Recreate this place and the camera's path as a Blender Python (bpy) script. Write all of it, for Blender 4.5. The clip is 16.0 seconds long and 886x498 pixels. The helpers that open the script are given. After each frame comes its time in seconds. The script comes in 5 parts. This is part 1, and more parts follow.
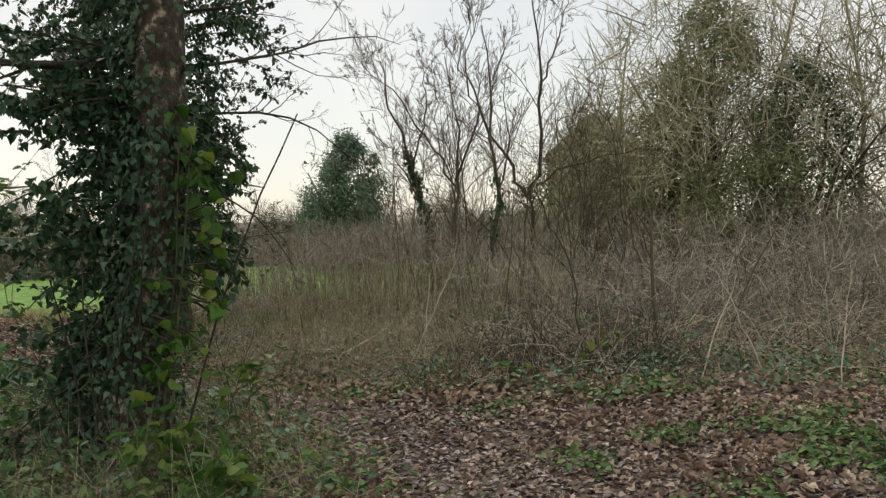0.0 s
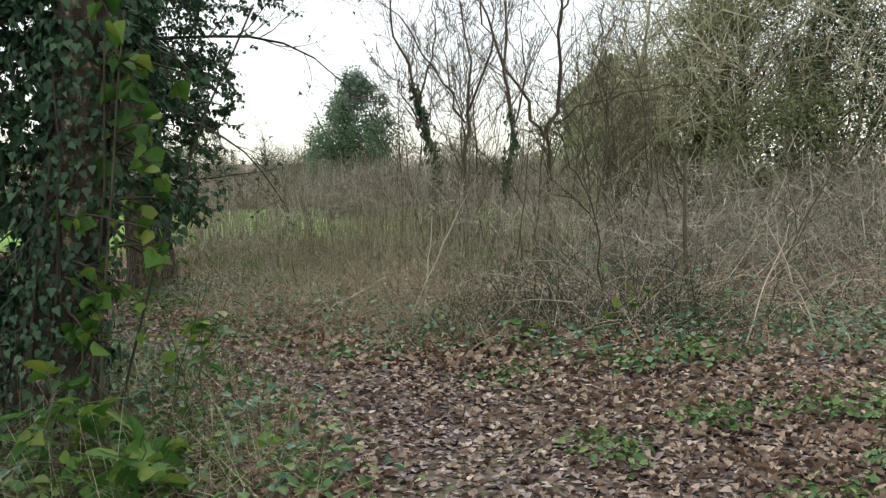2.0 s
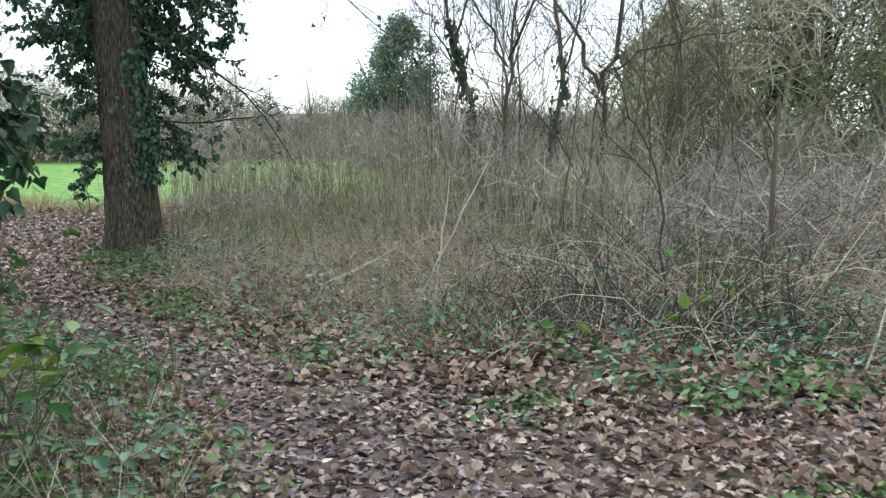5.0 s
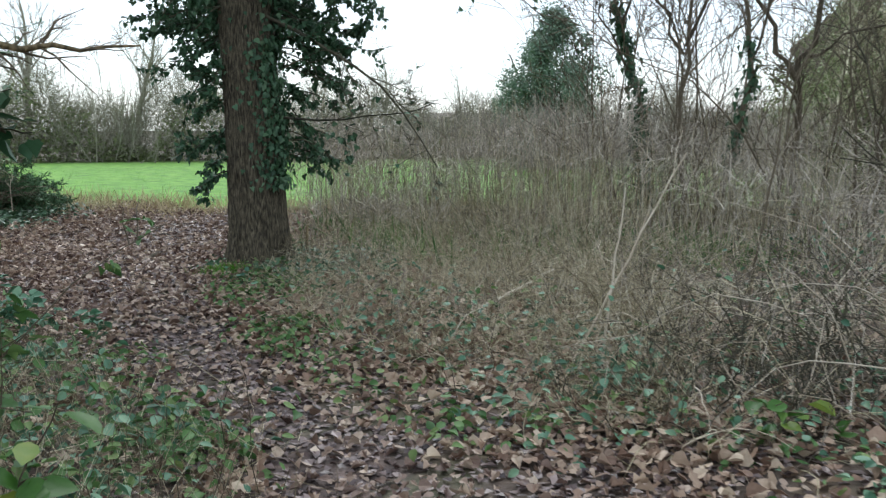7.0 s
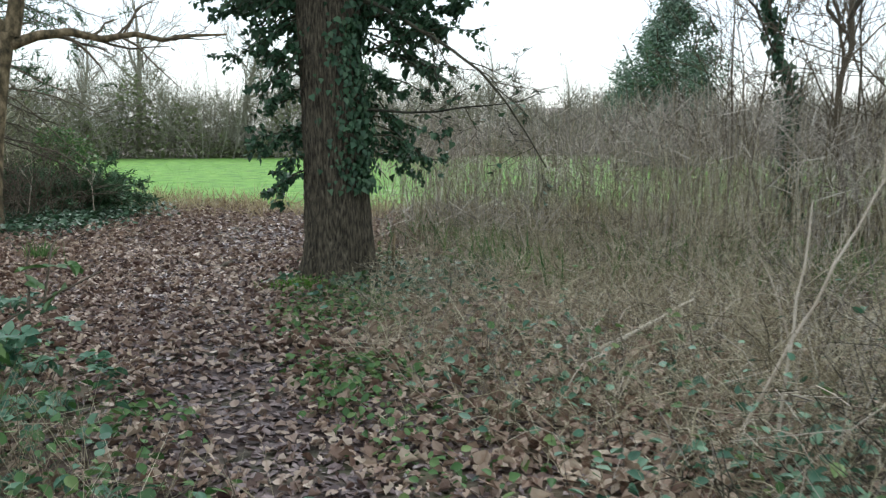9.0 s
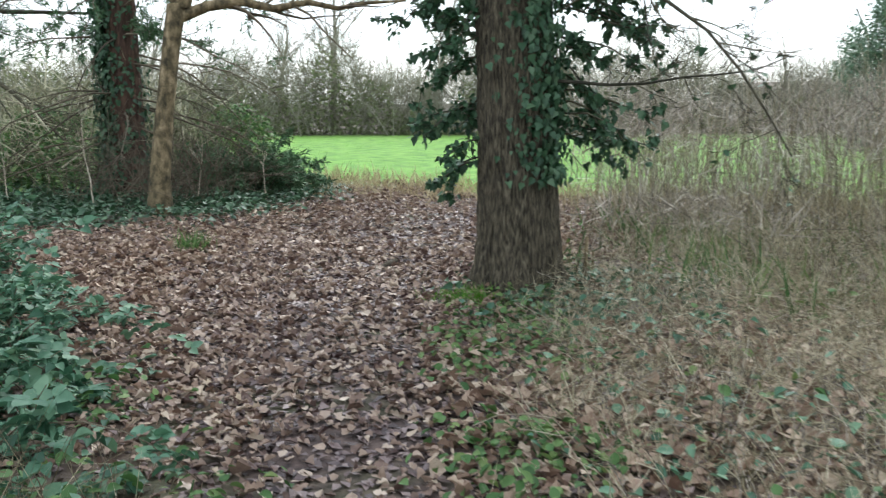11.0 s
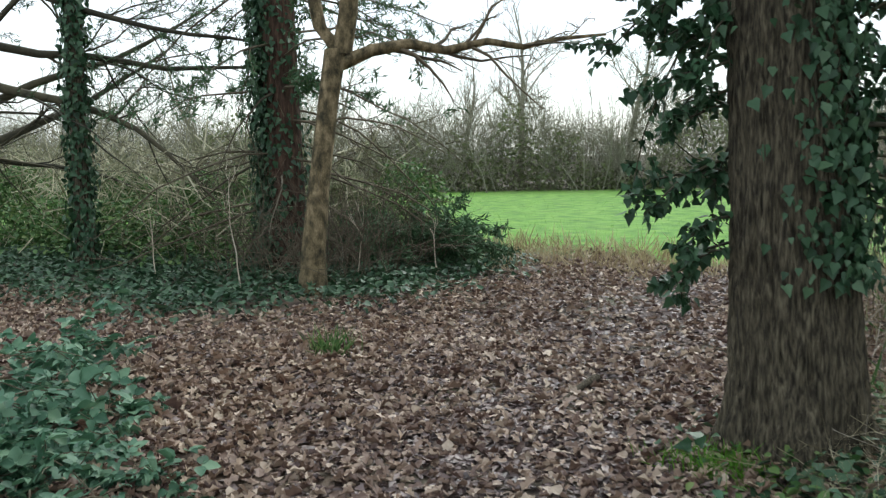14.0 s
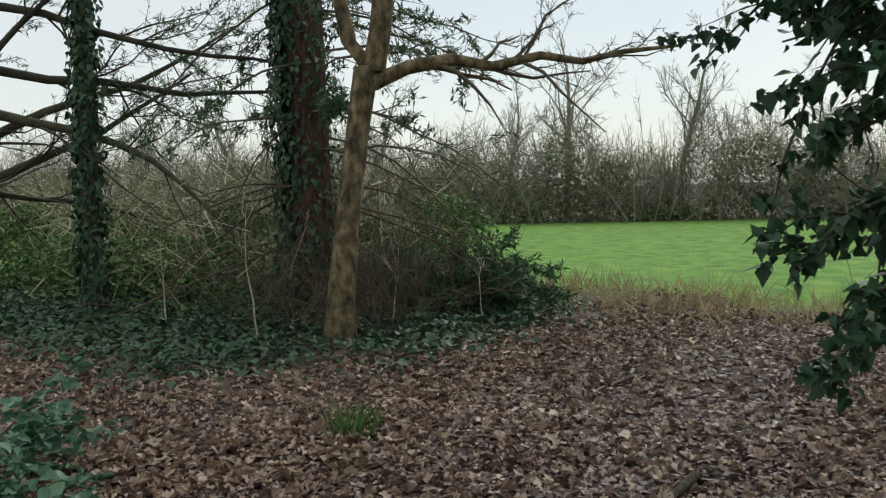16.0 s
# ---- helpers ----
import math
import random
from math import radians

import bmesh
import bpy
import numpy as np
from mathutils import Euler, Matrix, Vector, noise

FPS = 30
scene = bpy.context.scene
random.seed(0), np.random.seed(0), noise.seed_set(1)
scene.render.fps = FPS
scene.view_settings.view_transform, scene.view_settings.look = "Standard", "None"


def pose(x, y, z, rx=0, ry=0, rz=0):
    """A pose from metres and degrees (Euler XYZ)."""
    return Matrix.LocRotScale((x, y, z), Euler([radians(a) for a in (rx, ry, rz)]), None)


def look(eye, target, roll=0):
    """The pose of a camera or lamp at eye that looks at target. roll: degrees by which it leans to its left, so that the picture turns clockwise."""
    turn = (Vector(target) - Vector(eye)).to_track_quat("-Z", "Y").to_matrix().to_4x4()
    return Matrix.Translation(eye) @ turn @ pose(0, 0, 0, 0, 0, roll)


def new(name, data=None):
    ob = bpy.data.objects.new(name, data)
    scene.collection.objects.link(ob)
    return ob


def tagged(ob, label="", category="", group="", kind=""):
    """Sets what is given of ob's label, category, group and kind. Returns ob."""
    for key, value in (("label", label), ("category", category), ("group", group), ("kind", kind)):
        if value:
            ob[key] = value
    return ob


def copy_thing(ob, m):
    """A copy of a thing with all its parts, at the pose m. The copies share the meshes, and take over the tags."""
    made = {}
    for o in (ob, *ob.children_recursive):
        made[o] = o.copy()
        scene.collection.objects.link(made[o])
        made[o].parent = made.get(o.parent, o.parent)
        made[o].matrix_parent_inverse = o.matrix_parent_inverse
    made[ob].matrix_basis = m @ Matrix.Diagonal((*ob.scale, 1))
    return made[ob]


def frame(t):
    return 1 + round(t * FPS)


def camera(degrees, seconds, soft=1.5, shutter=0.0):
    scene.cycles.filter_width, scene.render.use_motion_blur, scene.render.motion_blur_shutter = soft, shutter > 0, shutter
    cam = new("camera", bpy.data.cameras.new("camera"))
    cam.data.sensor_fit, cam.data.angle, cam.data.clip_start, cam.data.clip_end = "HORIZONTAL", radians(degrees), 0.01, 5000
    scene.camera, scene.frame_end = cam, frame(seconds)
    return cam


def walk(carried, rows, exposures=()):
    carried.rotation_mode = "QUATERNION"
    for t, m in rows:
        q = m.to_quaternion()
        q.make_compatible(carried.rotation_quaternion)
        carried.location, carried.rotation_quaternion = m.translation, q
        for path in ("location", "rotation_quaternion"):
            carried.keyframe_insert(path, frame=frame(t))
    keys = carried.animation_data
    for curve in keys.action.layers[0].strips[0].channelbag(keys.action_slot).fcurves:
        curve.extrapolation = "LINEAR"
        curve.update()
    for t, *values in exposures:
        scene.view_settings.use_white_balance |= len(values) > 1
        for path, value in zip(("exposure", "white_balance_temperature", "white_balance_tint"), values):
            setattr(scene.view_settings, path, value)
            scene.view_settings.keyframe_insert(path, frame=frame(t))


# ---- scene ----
cam = camera(52.5, 16.0, soft=1.25, shutter=0.4)
METRES, EYE, TILT, LEAN, TURN = 11.5, 1.5, 0.0, 0.0, 3.1
ROWS = [
    (0.0, 0.0, 0.0, 0.0, -0.05, -1.23, 2.39),
    (0.5, -0.003, 0.0322, -0.0013, -0.09, -1.97, 2.08),
    (1.0, -0.0, 0.0604, -0.0035, 0.19, -2.78, 1.98),
    (1.5, 0.0032, 0.0849, -0.006, 0.5, -3.67, 1.81),
    (2.0, 0.0066, 0.1099, -0.0078, 0.77, -4.65, 1.54),
    (2.5, 0.0108, 0.1316, -0.0074, 1.12, -5.64, 1.32),
    (3.0, 0.0168, 0.154, -0.0079, 1.53, -6.2, 1.1),
    (5.5, 0.0295, 0.3179, -0.0129, 5.69, -7.61, -0.19),
    (6.0, 0.0242, 0.3544, -0.0137, 7.99, -7.56, -0.13),
    (6.5, 0.0154, 0.3831, -0.0132, 11.41, -7.54, 0.02),
    (7.0, 0.0046, 0.4104, -0.0128, 13.7, -7.53, 0.03),
    (7.5, -0.0017, 0.4428, -0.0142, 15.42, -7.4, 0.11),
    (8.0, -0.0082, 0.471, -0.0143, 16.91, -7.31, 0.19),
    (10.5, -0.0688, 0.6324, -0.0155, 28.99, -9.01, 0.11),
    (11.0, -0.0851, 0.6615, -0.0147, 32.69, -9.22, 0.27),
    (11.5, -0.1049, 0.6875, -0.0125, 35.69, -9.15, 0.34),
    (12.0, -0.123, 0.7157, -0.0136, 38.5, -8.46, 0.48),
    (12.5, -0.1417, 0.7426, -0.013, 40.74, -7.72, 0.74),
    (13.0, -0.1645, 0.7687, -0.0105, 42.14, -7.21, 1.02),
    (13.5, -0.185, 0.7947, -0.0112, 43.49, -6.39, 1.26),
    (14.0, -0.2056, 0.816, -0.0107, 44.56, -5.74, 1.38),
    (14.5, -0.2276, 0.8352, -0.0098, 45.31, -5.15, 1.55),
    (15.0, -0.2474, 0.8554, -0.0098, 46.11, -4.58, 1.66),
    (15.5, -0.2691, 0.8774, -0.0091, 46.79, -4.12, 1.8),
    (16.0, -0.2907, 0.8977, -0.0098, 47.29, -3.69, 1.75),
]
EXPOSURES = [(0.0, -0.1, 7500, 11), (1.5, 0.15, 7200, 9), (3.0, 0.86, 6450, 7), (5.5, 0.82, 6100, 7), (8.0, 0.42, 6150, 7), (11.0, 0.95, 6250, 8), (12.5, 0.83, 6300, 7), (13.5, 0.6, 6350, 5), (14.5, 0.35, 6450, 5), (15.3, -0.08, 6650, 5), (16.0, -0.2, 6800, 5)]
walk(cam, [(t, pose(0, 0, EYE, TILT, LEAN, TURN) @ pose(METRES * x, METRES * y, METRES * z, 90 + pitch, roll, yaw)) for t, x, y, z, yaw, pitch, roll in ROWS], EXPOSURES)

# ---- sky and light: a bright overcast winter day ----
world = bpy.data.worlds.new("overcast_sky")
scene.world = world
world.use_nodes = True
wn, wl = world.node_tree.nodes, world.node_tree.links
wn.clear()
sky = wn.new("ShaderNodeTexSky")
sky.sky_type, sky.sun_disc, sky.sun_elevation, sky.sun_rotation = "NISHITA", False, radians(55), radians(-20)
sky.air_density, sky.dust_density = 1.0, 1.0
b_sky, b_cloud, add, wout = wn.new("ShaderNodeBackground"), wn.new("ShaderNodeBackground"), wn.new("ShaderNodeAddShader"), wn.new("ShaderNodeOutputWorld")
b_sky.inputs["Strength"].default_value = 0.05
tc, cn, cr = wn.new("ShaderNodeTexCoord"), wn.new("ShaderNodeTexNoise"), wn.new("ShaderNodeValToRGB")
cn.inputs["Scale"].default_value, cn.inputs["Detail"].default_value = 2.2, 5
cr.color_ramp.elements[0].position, cr.color_ramp.elements[1].position = 0.35, 0.62
cr.color_ramp.elements[0].color, cr.color_ramp.elements[1].color = (0.82, 0.87, 0.92, 1), (0.98, 0.99, 1.0, 1)
b_cloud.inputs["Strength"].default_value = 0.72
wl.new(tc.outputs["Generated"], cn.inputs["Vector"])
wl.new(cn.outputs["Fac"], cr.inputs["Fac"])
wl.new(cr.outputs["Color"], b_cloud.inputs["Color"])
wl.new(sky.outputs["Color"], b_sky.inputs["Color"])
wl.new(b_sky.outputs[0], add.inputs[0])
wl.new(b_cloud.outputs[0], add.inputs[1])
wl.new(add.outputs[0], wout.inputs["Surface"])
sun = new("sun", bpy.data.lights.new("sun", "SUN"))
sun.data.energy, sun.data.angle, sun.data.color = 1.4, radians(35), (1.0, 0.98, 0.94)
sun.matrix_world = look((0, 0, 30), (6, -16, 12))


# ---- materials ----
def material(name, colours, scale=6.0, rough=0.8, bump=0.3, island=0.6, stretch=(1, 1, 1), bump_scale=40.0, trans=0.0, spec=0.3, blotch=None):
    """Colours spread by noise at two scales and, for loose pieces, by a value of each piece's own."""
    m = bpy.data.materials.new(name)
    m.use_nodes = True
    n, l = m.node_tree.nodes, m.node_tree.links
    bsdf = n["Principled BSDF"]
    bsdf.inputs["Roughness"].default_value = rough
    bsdf.inputs["Specular IOR Level"].default_value = spec
    co, mp = n.new("ShaderNodeTexCoord"), n.new("ShaderNodeMapping")
    mp.inputs["Scale"].default_value = stretch
    l.new(co.outputs["Object"], mp.inputs["Vector"])
    n1, n2 = n.new("ShaderNodeTexNoise"), n.new("ShaderNodeTexNoise")
    n1.inputs["Scale"].default_value, n1.inputs["Detail"].default_value = scale, 6
    n2.inputs["Scale"].default_value, n2.inputs["Detail"].default_value = bump_scale, 4
    l.new(mp.outputs[0], n1.inputs["Vector"])
    l.new(mp.outputs[0], n2.inputs["Vector"])
    geo = n.new("ShaderNodeNewGeometry")
    mixv = n.new("ShaderNodeMix")
    mixv.inputs["Factor"].default_value = island
    l.new(n1.outputs["Fac"], mixv.inputs["A"])
    l.new(geo.outputs["Random Per Island"], mixv.inputs["B"])
    fine = n.new("ShaderNodeMath")
    fine.operation = "MULTIPLY_ADD"
    fine.inputs[1].default_value, fine.inputs[2].default_value = 0.3, -0.15
    l.new(n2.outputs["Fac"], fine.inputs[0])
    total = n.new("ShaderNodeMath")
    l.new(mixv.outputs["Result"], total.inputs[0])
    l.new(fine.outputs[0], total.inputs[1])
    ramp = n.new("ShaderNodeValToRGB")
    e = ramp.color_ramp.elements
    lo, hi = (0.08, 0.92) if island > 0.3 else (0.3, 0.7)
    e[0].position, e[0].color = lo, (*colours[0], 1)
    e[1].position, e[1].color = hi, (*colours[-1], 1)
    for i, c in enumerate(colours[1:-1], 1):
        e.new(lo + (hi - lo) * i / (len(colours) - 1)).color = (*c, 1)
    l.new(total.outputs[0], ramp.inputs["Fac"])
    l.new(ramp.outputs["Color"], bsdf.inputs["Base Color"])
    if bump:
        b = n.new("ShaderNodeBump")
        b.inputs["Strength"].default_value, b.inputs["Distance"].default_value = bump, 0.02
        l.new(n2.outputs["Fac"], b.inputs["Height"])
        l.new(b.outputs[0], bsdf.inputs["Normal"])
    if trans:
        tr, mx = n.new("ShaderNodeBsdfTranslucent"), n.new("ShaderNodeMixShader")
        mx.inputs[0].default_value = trans
        l.new(ramp.outputs["Color"], tr.inputs["Color"])
        l.new(bsdf.outputs[0], mx.inputs[1])
        l.new(tr.outputs[0], mx.inputs[2])
        l.new(mx.outputs[0], n["Material Output"].inputs["Surface"])
    return m


M_LITTER = material("fallen_leaves", [(0.06, 0.032, 0.03), (0.155, 0.098, 0.074), (0.26, 0.18, 0.132), (0.38, 0.285, 0.215), (0.60, 0.50, 0.39)], 1.2, 0.55, 0.2, 0.75, trans=0.08, spec=0.45)
M_RUST = material("fallen_rust_leaves", [(0.14, 0.082, 0.056), (0.25, 0.165, 0.115), (0.39, 0.29, 0.21), (0.58, 0.48, 0.36)], 1.2, 0.6, 0.2, 0.8, trans=0.1)
M_MULCH = material("sodden_leaves", [(0.03, 0.02, 0.02), (0.10, 0.068, 0.064), (0.18, 0.13, 0.12), (0.28, 0.215, 0.195)], 1.2, 0.4, 0.2, 0.75, spec=0.5)
M_OAKBARK = material("oak_bark", [(0.018, 0.015, 0.010), (0.052, 0.044, 0.030), (0.108, 0.092, 0.062), (0.18, 0.155, 0.105)], 60, 0.95, 1.0, 0.0, (1, 1, 0.16), 110)
M_PALEBARK = material("pale_bark", [(0.035, 0.032, 0.018), (0.11, 0.088, 0.048), (0.22, 0.17, 0.095), (0.36, 0.28, 0.17)], 11, 0.85, 0.8, 0.0, (1, 1, 0.6), 70)
M_PLANE = material("peeling_bark", [(0.03, 0.024, 0.017), (0.05, 0.04, 0.028), (0.10, 0.085, 0.06), (0.48, 0.42, 0.32)], 13, 0.85, 0.7, 0.0, (1, 1, 0.8), 70)
M_REDBARK = material("conifer_bark", [(0.03, 0.02, 0.014), (0.075, 0.045, 0.032), (0.14, 0.085, 0.06)], 22, 0.9, 0.7, 0.0, (1, 1, 0.2), 50)
M_TWIG = material("bare_twigs", [(0.06, 0.05, 0.035), (0.12, 0.10, 0.068), (0.21, 0.17, 0.12)], 3, 0.85, 0.0, 0.7)
M_DARKTWIG = material("dark_limbs", [(0.035, 0.035, 0.025), (0.07, 0.065, 0.045), (0.12, 0.11, 0.07)], 5, 0.9, 0.3, 0.3)
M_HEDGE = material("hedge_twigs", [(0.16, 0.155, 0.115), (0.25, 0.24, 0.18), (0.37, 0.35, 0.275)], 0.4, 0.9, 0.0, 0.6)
M_STRAW = material("dry_stems", [(0.08, 0.065, 0.038), (0.22, 0.185, 0.112), (0.46, 0.405, 0.265), (0.76, 0.70, 0.53)], 0.9, 0.8, 0.0, 0.7)
M_ROSY = material("dry_rosy_stems", [(0.14, 0.125, 0.10), (0.36, 0.32, 0.265), (0.66, 0.60, 0.50)], 0.7, 0.85, 0.0, 0.7)
M_GREYSTEM = material("grey_brown_stems", [(0.06, 0.052, 0.042), (0.24, 0.21, 0.17), (0.66, 0.60, 0.50)], 0.9, 0.85, 0.0, 0.7)
M_OLIVETWIG = material("olive_twigs", [(0.23, 0.22, 0.14), (0.38, 0.36, 0.24), (0.54, 0.51, 0.36)], 0.6, 0.85, 0.0, 0.7)
M_BLEACH = material("bleached_wood", [(0.36, 0.30, 0.22), (0.52, 0.45, 0.35), (0.62, 0.56, 0.46)], 6, 0.8, 0.3, 0.3)
M_IVY = material("ivy_leaves", [(0.015, 0.045, 0.02), (0.03, 0.08, 0.036), (0.055, 0.12, 0.06), (0.10, 0.17, 0.09)], 1.5, 0.45, 0.1, 0.75, trans=0.12, spec=0.35)
M_BRAMBLE = material("bramble_leaves", [(0.03, 0.09, 0.05), (0.06, 0.16, 0.09), (0.11, 0.23, 0.135), (0.18, 0.31, 0.18)], 1.5, 0.5, 0.1, 0.75, trans=0.2, spec=0.45)
M_LIME = material("bright_young_leaves", [(0.03, 0.09, 0.014), (0.055, 0.15, 0.024), (0.10, 0.22, 0.038), (0.22, 0.28, 0.05)], 2, 0.45, 0.1, 0.8, trans=0.35)
M_NETTLE = material("low_green_leaves", [(0.035, 0.09, 0.025), (0.07, 0.16, 0.045), (0.12, 0.22, 0.07), (0.20, 0.27, 0.09)], 1.5, 0.55, 0.1, 0.75, trans=0.2)
M_EVERGREEN = material("evergreen_leaves", [(0.035, 0.07, 0.035), (0.06, 0.115, 0.055), (0.10, 0.16, 0.08), (0.15, 0.20, 0.10)], 0.8, 0.5, 0.0, 0.7, trans=0.25)
# evergreen leaves with distance haze put into the colour: paler and bluer
M_HAZEGREEN = material("hazed_evergreen_leaves", [(0.09, 0.15, 0.105), (0.15, 0.225, 0.155), (0.22, 0.30, 0.21)], 0.8, 0.6, 0.0, 0.7, trans=0.1)
M_OLIVE = material("olive_leaves", [(0.12, 0.15, 0.07), (0.19, 0.225, 0.105), (0.28, 0.31, 0.16)], 0.8, 0.6, 0.0, 0.7, trans=0.25)
M_NEEDLE = material("conifer_needles", [(0.04, 0.095, 0.045), (0.075, 0.155, 0.07), (0.12, 0.21, 0.10)], 1.5, 0.6, 0.0, 0.7)
M_GRASS = material("grass_blades", [(0.07, 0.20, 0.018), (0.11, 0.28, 0.028), (0.17, 0.34, 0.05)], 0.3, 0.6, 0.0, 0.6, trans=0.25)
M_DRYGRASS = material("dry_grass_blades", [(0.28, 0.22, 0.12), (0.46, 0.38, 0.22), (0.60, 0.52, 0.34)], 0.6, 0.75, 0.0, 0.7, trans=0.15)
M_WALL = material("rendered_wall", [(0.55, 0.52, 0.47), (0.68, 0.65, 0.60)], 2, 0.9, 0.1, 0.0)
M_ROOF = material("roof_tiles", [(0.15, 0.125, 0.105), (0.23, 0.19, 0.16)], 3, 0.85, 0.3, 0.0)
M_PANE = material("dark_pane", [(0.03, 0.035, 0.04), (0.05, 0.055, 0.06)], 1, 0.1, 0.0, 0.0, spec=0.6)

# ---- geometry tools ----
rng = np.random.default_rng(11)


def unit(v):
    return v / np.maximum(np.linalg.norm(v, axis=-1, keepdims=True), 1e-9)


LOOSE = {"twigs", "leaves", "ivy", "needles", "young_leaves", "canes", "dead_twigs", "branches", "limbs", "splintered_stub", "trunk"}


class Batch:
    """Gathers vertices and faces of one mesh."""

    def __init__(self):
        self.v, self.f, self.n = [], [], 0

    def put(self, verts, faces):
        self.v.append(np.asarray(verts, float).reshape(-1, 3))
        self.f.append(np.asarray(faces, int) + self.n)
        self.n += len(self.v[-1])

    def tubes(self, P, R, sides=3):
        """P: (n, k, 3) paths, R: (n, k) radii."""
        P, R = np.asarray(P, float), np.asarray(R, float)
        n, k = R.shape
        if not n:
            return
        d = unit(P[:, -1] - P[:, 0])
        ref = np.where(np.abs(d[:, 2:3]) > 0.8, [[1.0, 0, 0]], [[0, 0, 1.0]])
        u = unit(np.cross(d, ref))
        w = np.cross(d, u)
        a = np.arange(sides) * 2 * np.pi / sides
        ring = np.cos(a)[None, :, None] * u[:, None] + np.sin(a)[None, :, None] * w[:, None]
        V = P[:, :, None] + R[:, :, None, None] * ring[:, None]
        base = (np.arange(n) * k * sides)[:, None, None]
        i, j = np.arange(k - 1)[None, :, None] * sides, np.arange(sides)[None, None]
        j2 = (j + 1) % sides
        F = np.stack([base + i + j, base + i + j2, base + i + sides + j2, base + i + sides + j], -1).reshape(-1, 4)
        self.put(V, F)

    def pieces(self, pos, normal, size, template, tilt=0.0, along=None):
        """Flat-ish pieces: template = (verts, faces) in the xy plane, its length along +y."""
        tv, tf = template
        n = len(pos)
        if not n:
            return
        nz = unit(normal + tilt * rng.normal(size=(n, 3)))
        ax = rng.normal(size=(n, 3)) if along is None else along + 0.35 * rng.normal(size=(n, 3))
        y = unit(ax - (ax * nz).sum(1, keepdims=True) * nz)
        x = np.cross(y, nz)
        s = np.asarray(size).reshape(-1, 1, 1)
        curl = rng.normal(1.0, 0.7, size=(n, 1, 1))
        V = pos[:, None] + s * (tv[None, :, 0:1] * x[:, None] + tv[None, :, 1:2] * y[:, None] + curl * tv[None, :, 2:3] * nz[:, None])
        for f in tf:
            f = np.asarray(f)
            self.put(np.zeros((0, 3)), (np.arange(n) * len(tv))[:, None] + f[None])
        self.put(V, np.zeros((0, 3), int))

    def object(self, name, mat, smooth=True, parent=None):
        V = np.concatenate(self.v)
        fs = [f for f in self.f if len(f)]
        loops = np.concatenate([f.ravel() for f in fs])
        totals = np.concatenate([np.full(len(f), f.shape[1]) for f in fs])
        me = bpy.data.meshes.new(name)
        me.vertices.add(len(V))
        me.vertices.foreach_set("co", V.ravel())
        me.loops.add(len(loops))
        me.loops.foreach_set("vertex_index", loops)
        me.polygons.add(len(totals))
        me.polygons.foreach_set("loop_start", np.concatenate([[0], np.cumsum(totals)[:-1]]))
        me.polygons.foreach_set("loop_total", totals)
        me.polygons.foreach_set("use_smooth", np.full(len(totals), smooth))
        me.update(calc_edges=True)
        me.validate()
        me.materials.append(mat)
        ob = new(name, me)
        if parent:
            ob.parent = parent
            if name in LOOSE:
                ob["kind"] = "stuff"
        return ob


def fan(outline, lift=0.12):
    """A leaf from half an outline (x, y), mirrored, folded along its midrib."""
    v = [(0, 0, 0), (0, 1, -0.1)] + [(g * x, y, lift * abs(x) * 2) for g in (1, -1) for x, y in outline]
    k = len(outline)
    return np.array(v, float), [[0, *range(2, 2 + k), 1], [1, *range(2 + 2 * k - 1, 1 + k, -1), 0]]


OAKLEAF = fan([(0.22, 0.24), (0.13, 0.4), (0.32, 0.58), (0.2, 0.84)], 0.3)
MAPLE = fan([(0.34, 0.08), (0.50, 0.42), (0.26, 0.7)], 0.25)
IVYLEAF = fan([(0.26, -0.06), (0.46, 0.2), (0.27, 0.5)], 0.12)
ADULT = fan([(0.27, 0.12), (0.36, 0.36), (0.17, 0.74)], 0.2)
OVAL = fan([(0.26, 0.18), (0.36, 0.46), (0.24, 0.76)], 0.15)
FLAKE = (np.array([(0, 0, 0), (0.32, 0.35, 0.08), (0.1, 1, -0.05), (-0.3, 0.6, 0.1)], float), [[0, 1, 2, 3]])
SCRAP = fan([(0.30, 0.2), (0.15, 0.45), (0.30, 0.72)], 0.3)
WISP = (np.array([(-0.011, 0, 0), (0.011, 0, 0), (0.009, 0.5, 0.05), (0, 1, 0), (-0.009, 0.5, 0.05)], float), [[0, 1, 2, 4], [4, 2, 3]])
TWIGLET = (np.array([(-0.013, 0, 0), (0.013, 0, 0), (0, 1, 0.1)], float), [[0, 1, 2]])
HAIR = (np.array([(-0.004, 0, 0), (0.004, 0, 0), (0, 1, 0.1)], float), [[0, 1, 2]])
SIMPLE = (np.array([(0, 0, 0), (0.28, 0.45, 0.06), (0, 1, -0.05), (-0.28, 0.45, 0.06)], float), [[0, 1, 2, 3]])
SLIVER = (np.array([(0, 0, 0), (0.10, 0.4, 0.02), (0, 1, 0), (-0.10, 0.4, 0.02)], float), [[0, 1, 2, 3]])
BLADE = (np.array([(-0.03, 0, 0), (0.03, 0, 0), (0.02, 0.55, 0.06), (0, 1, 0.25), (-0.02, 0.55, 0.06)], float), [[0, 1, 2, 4], [4, 2, 3]])


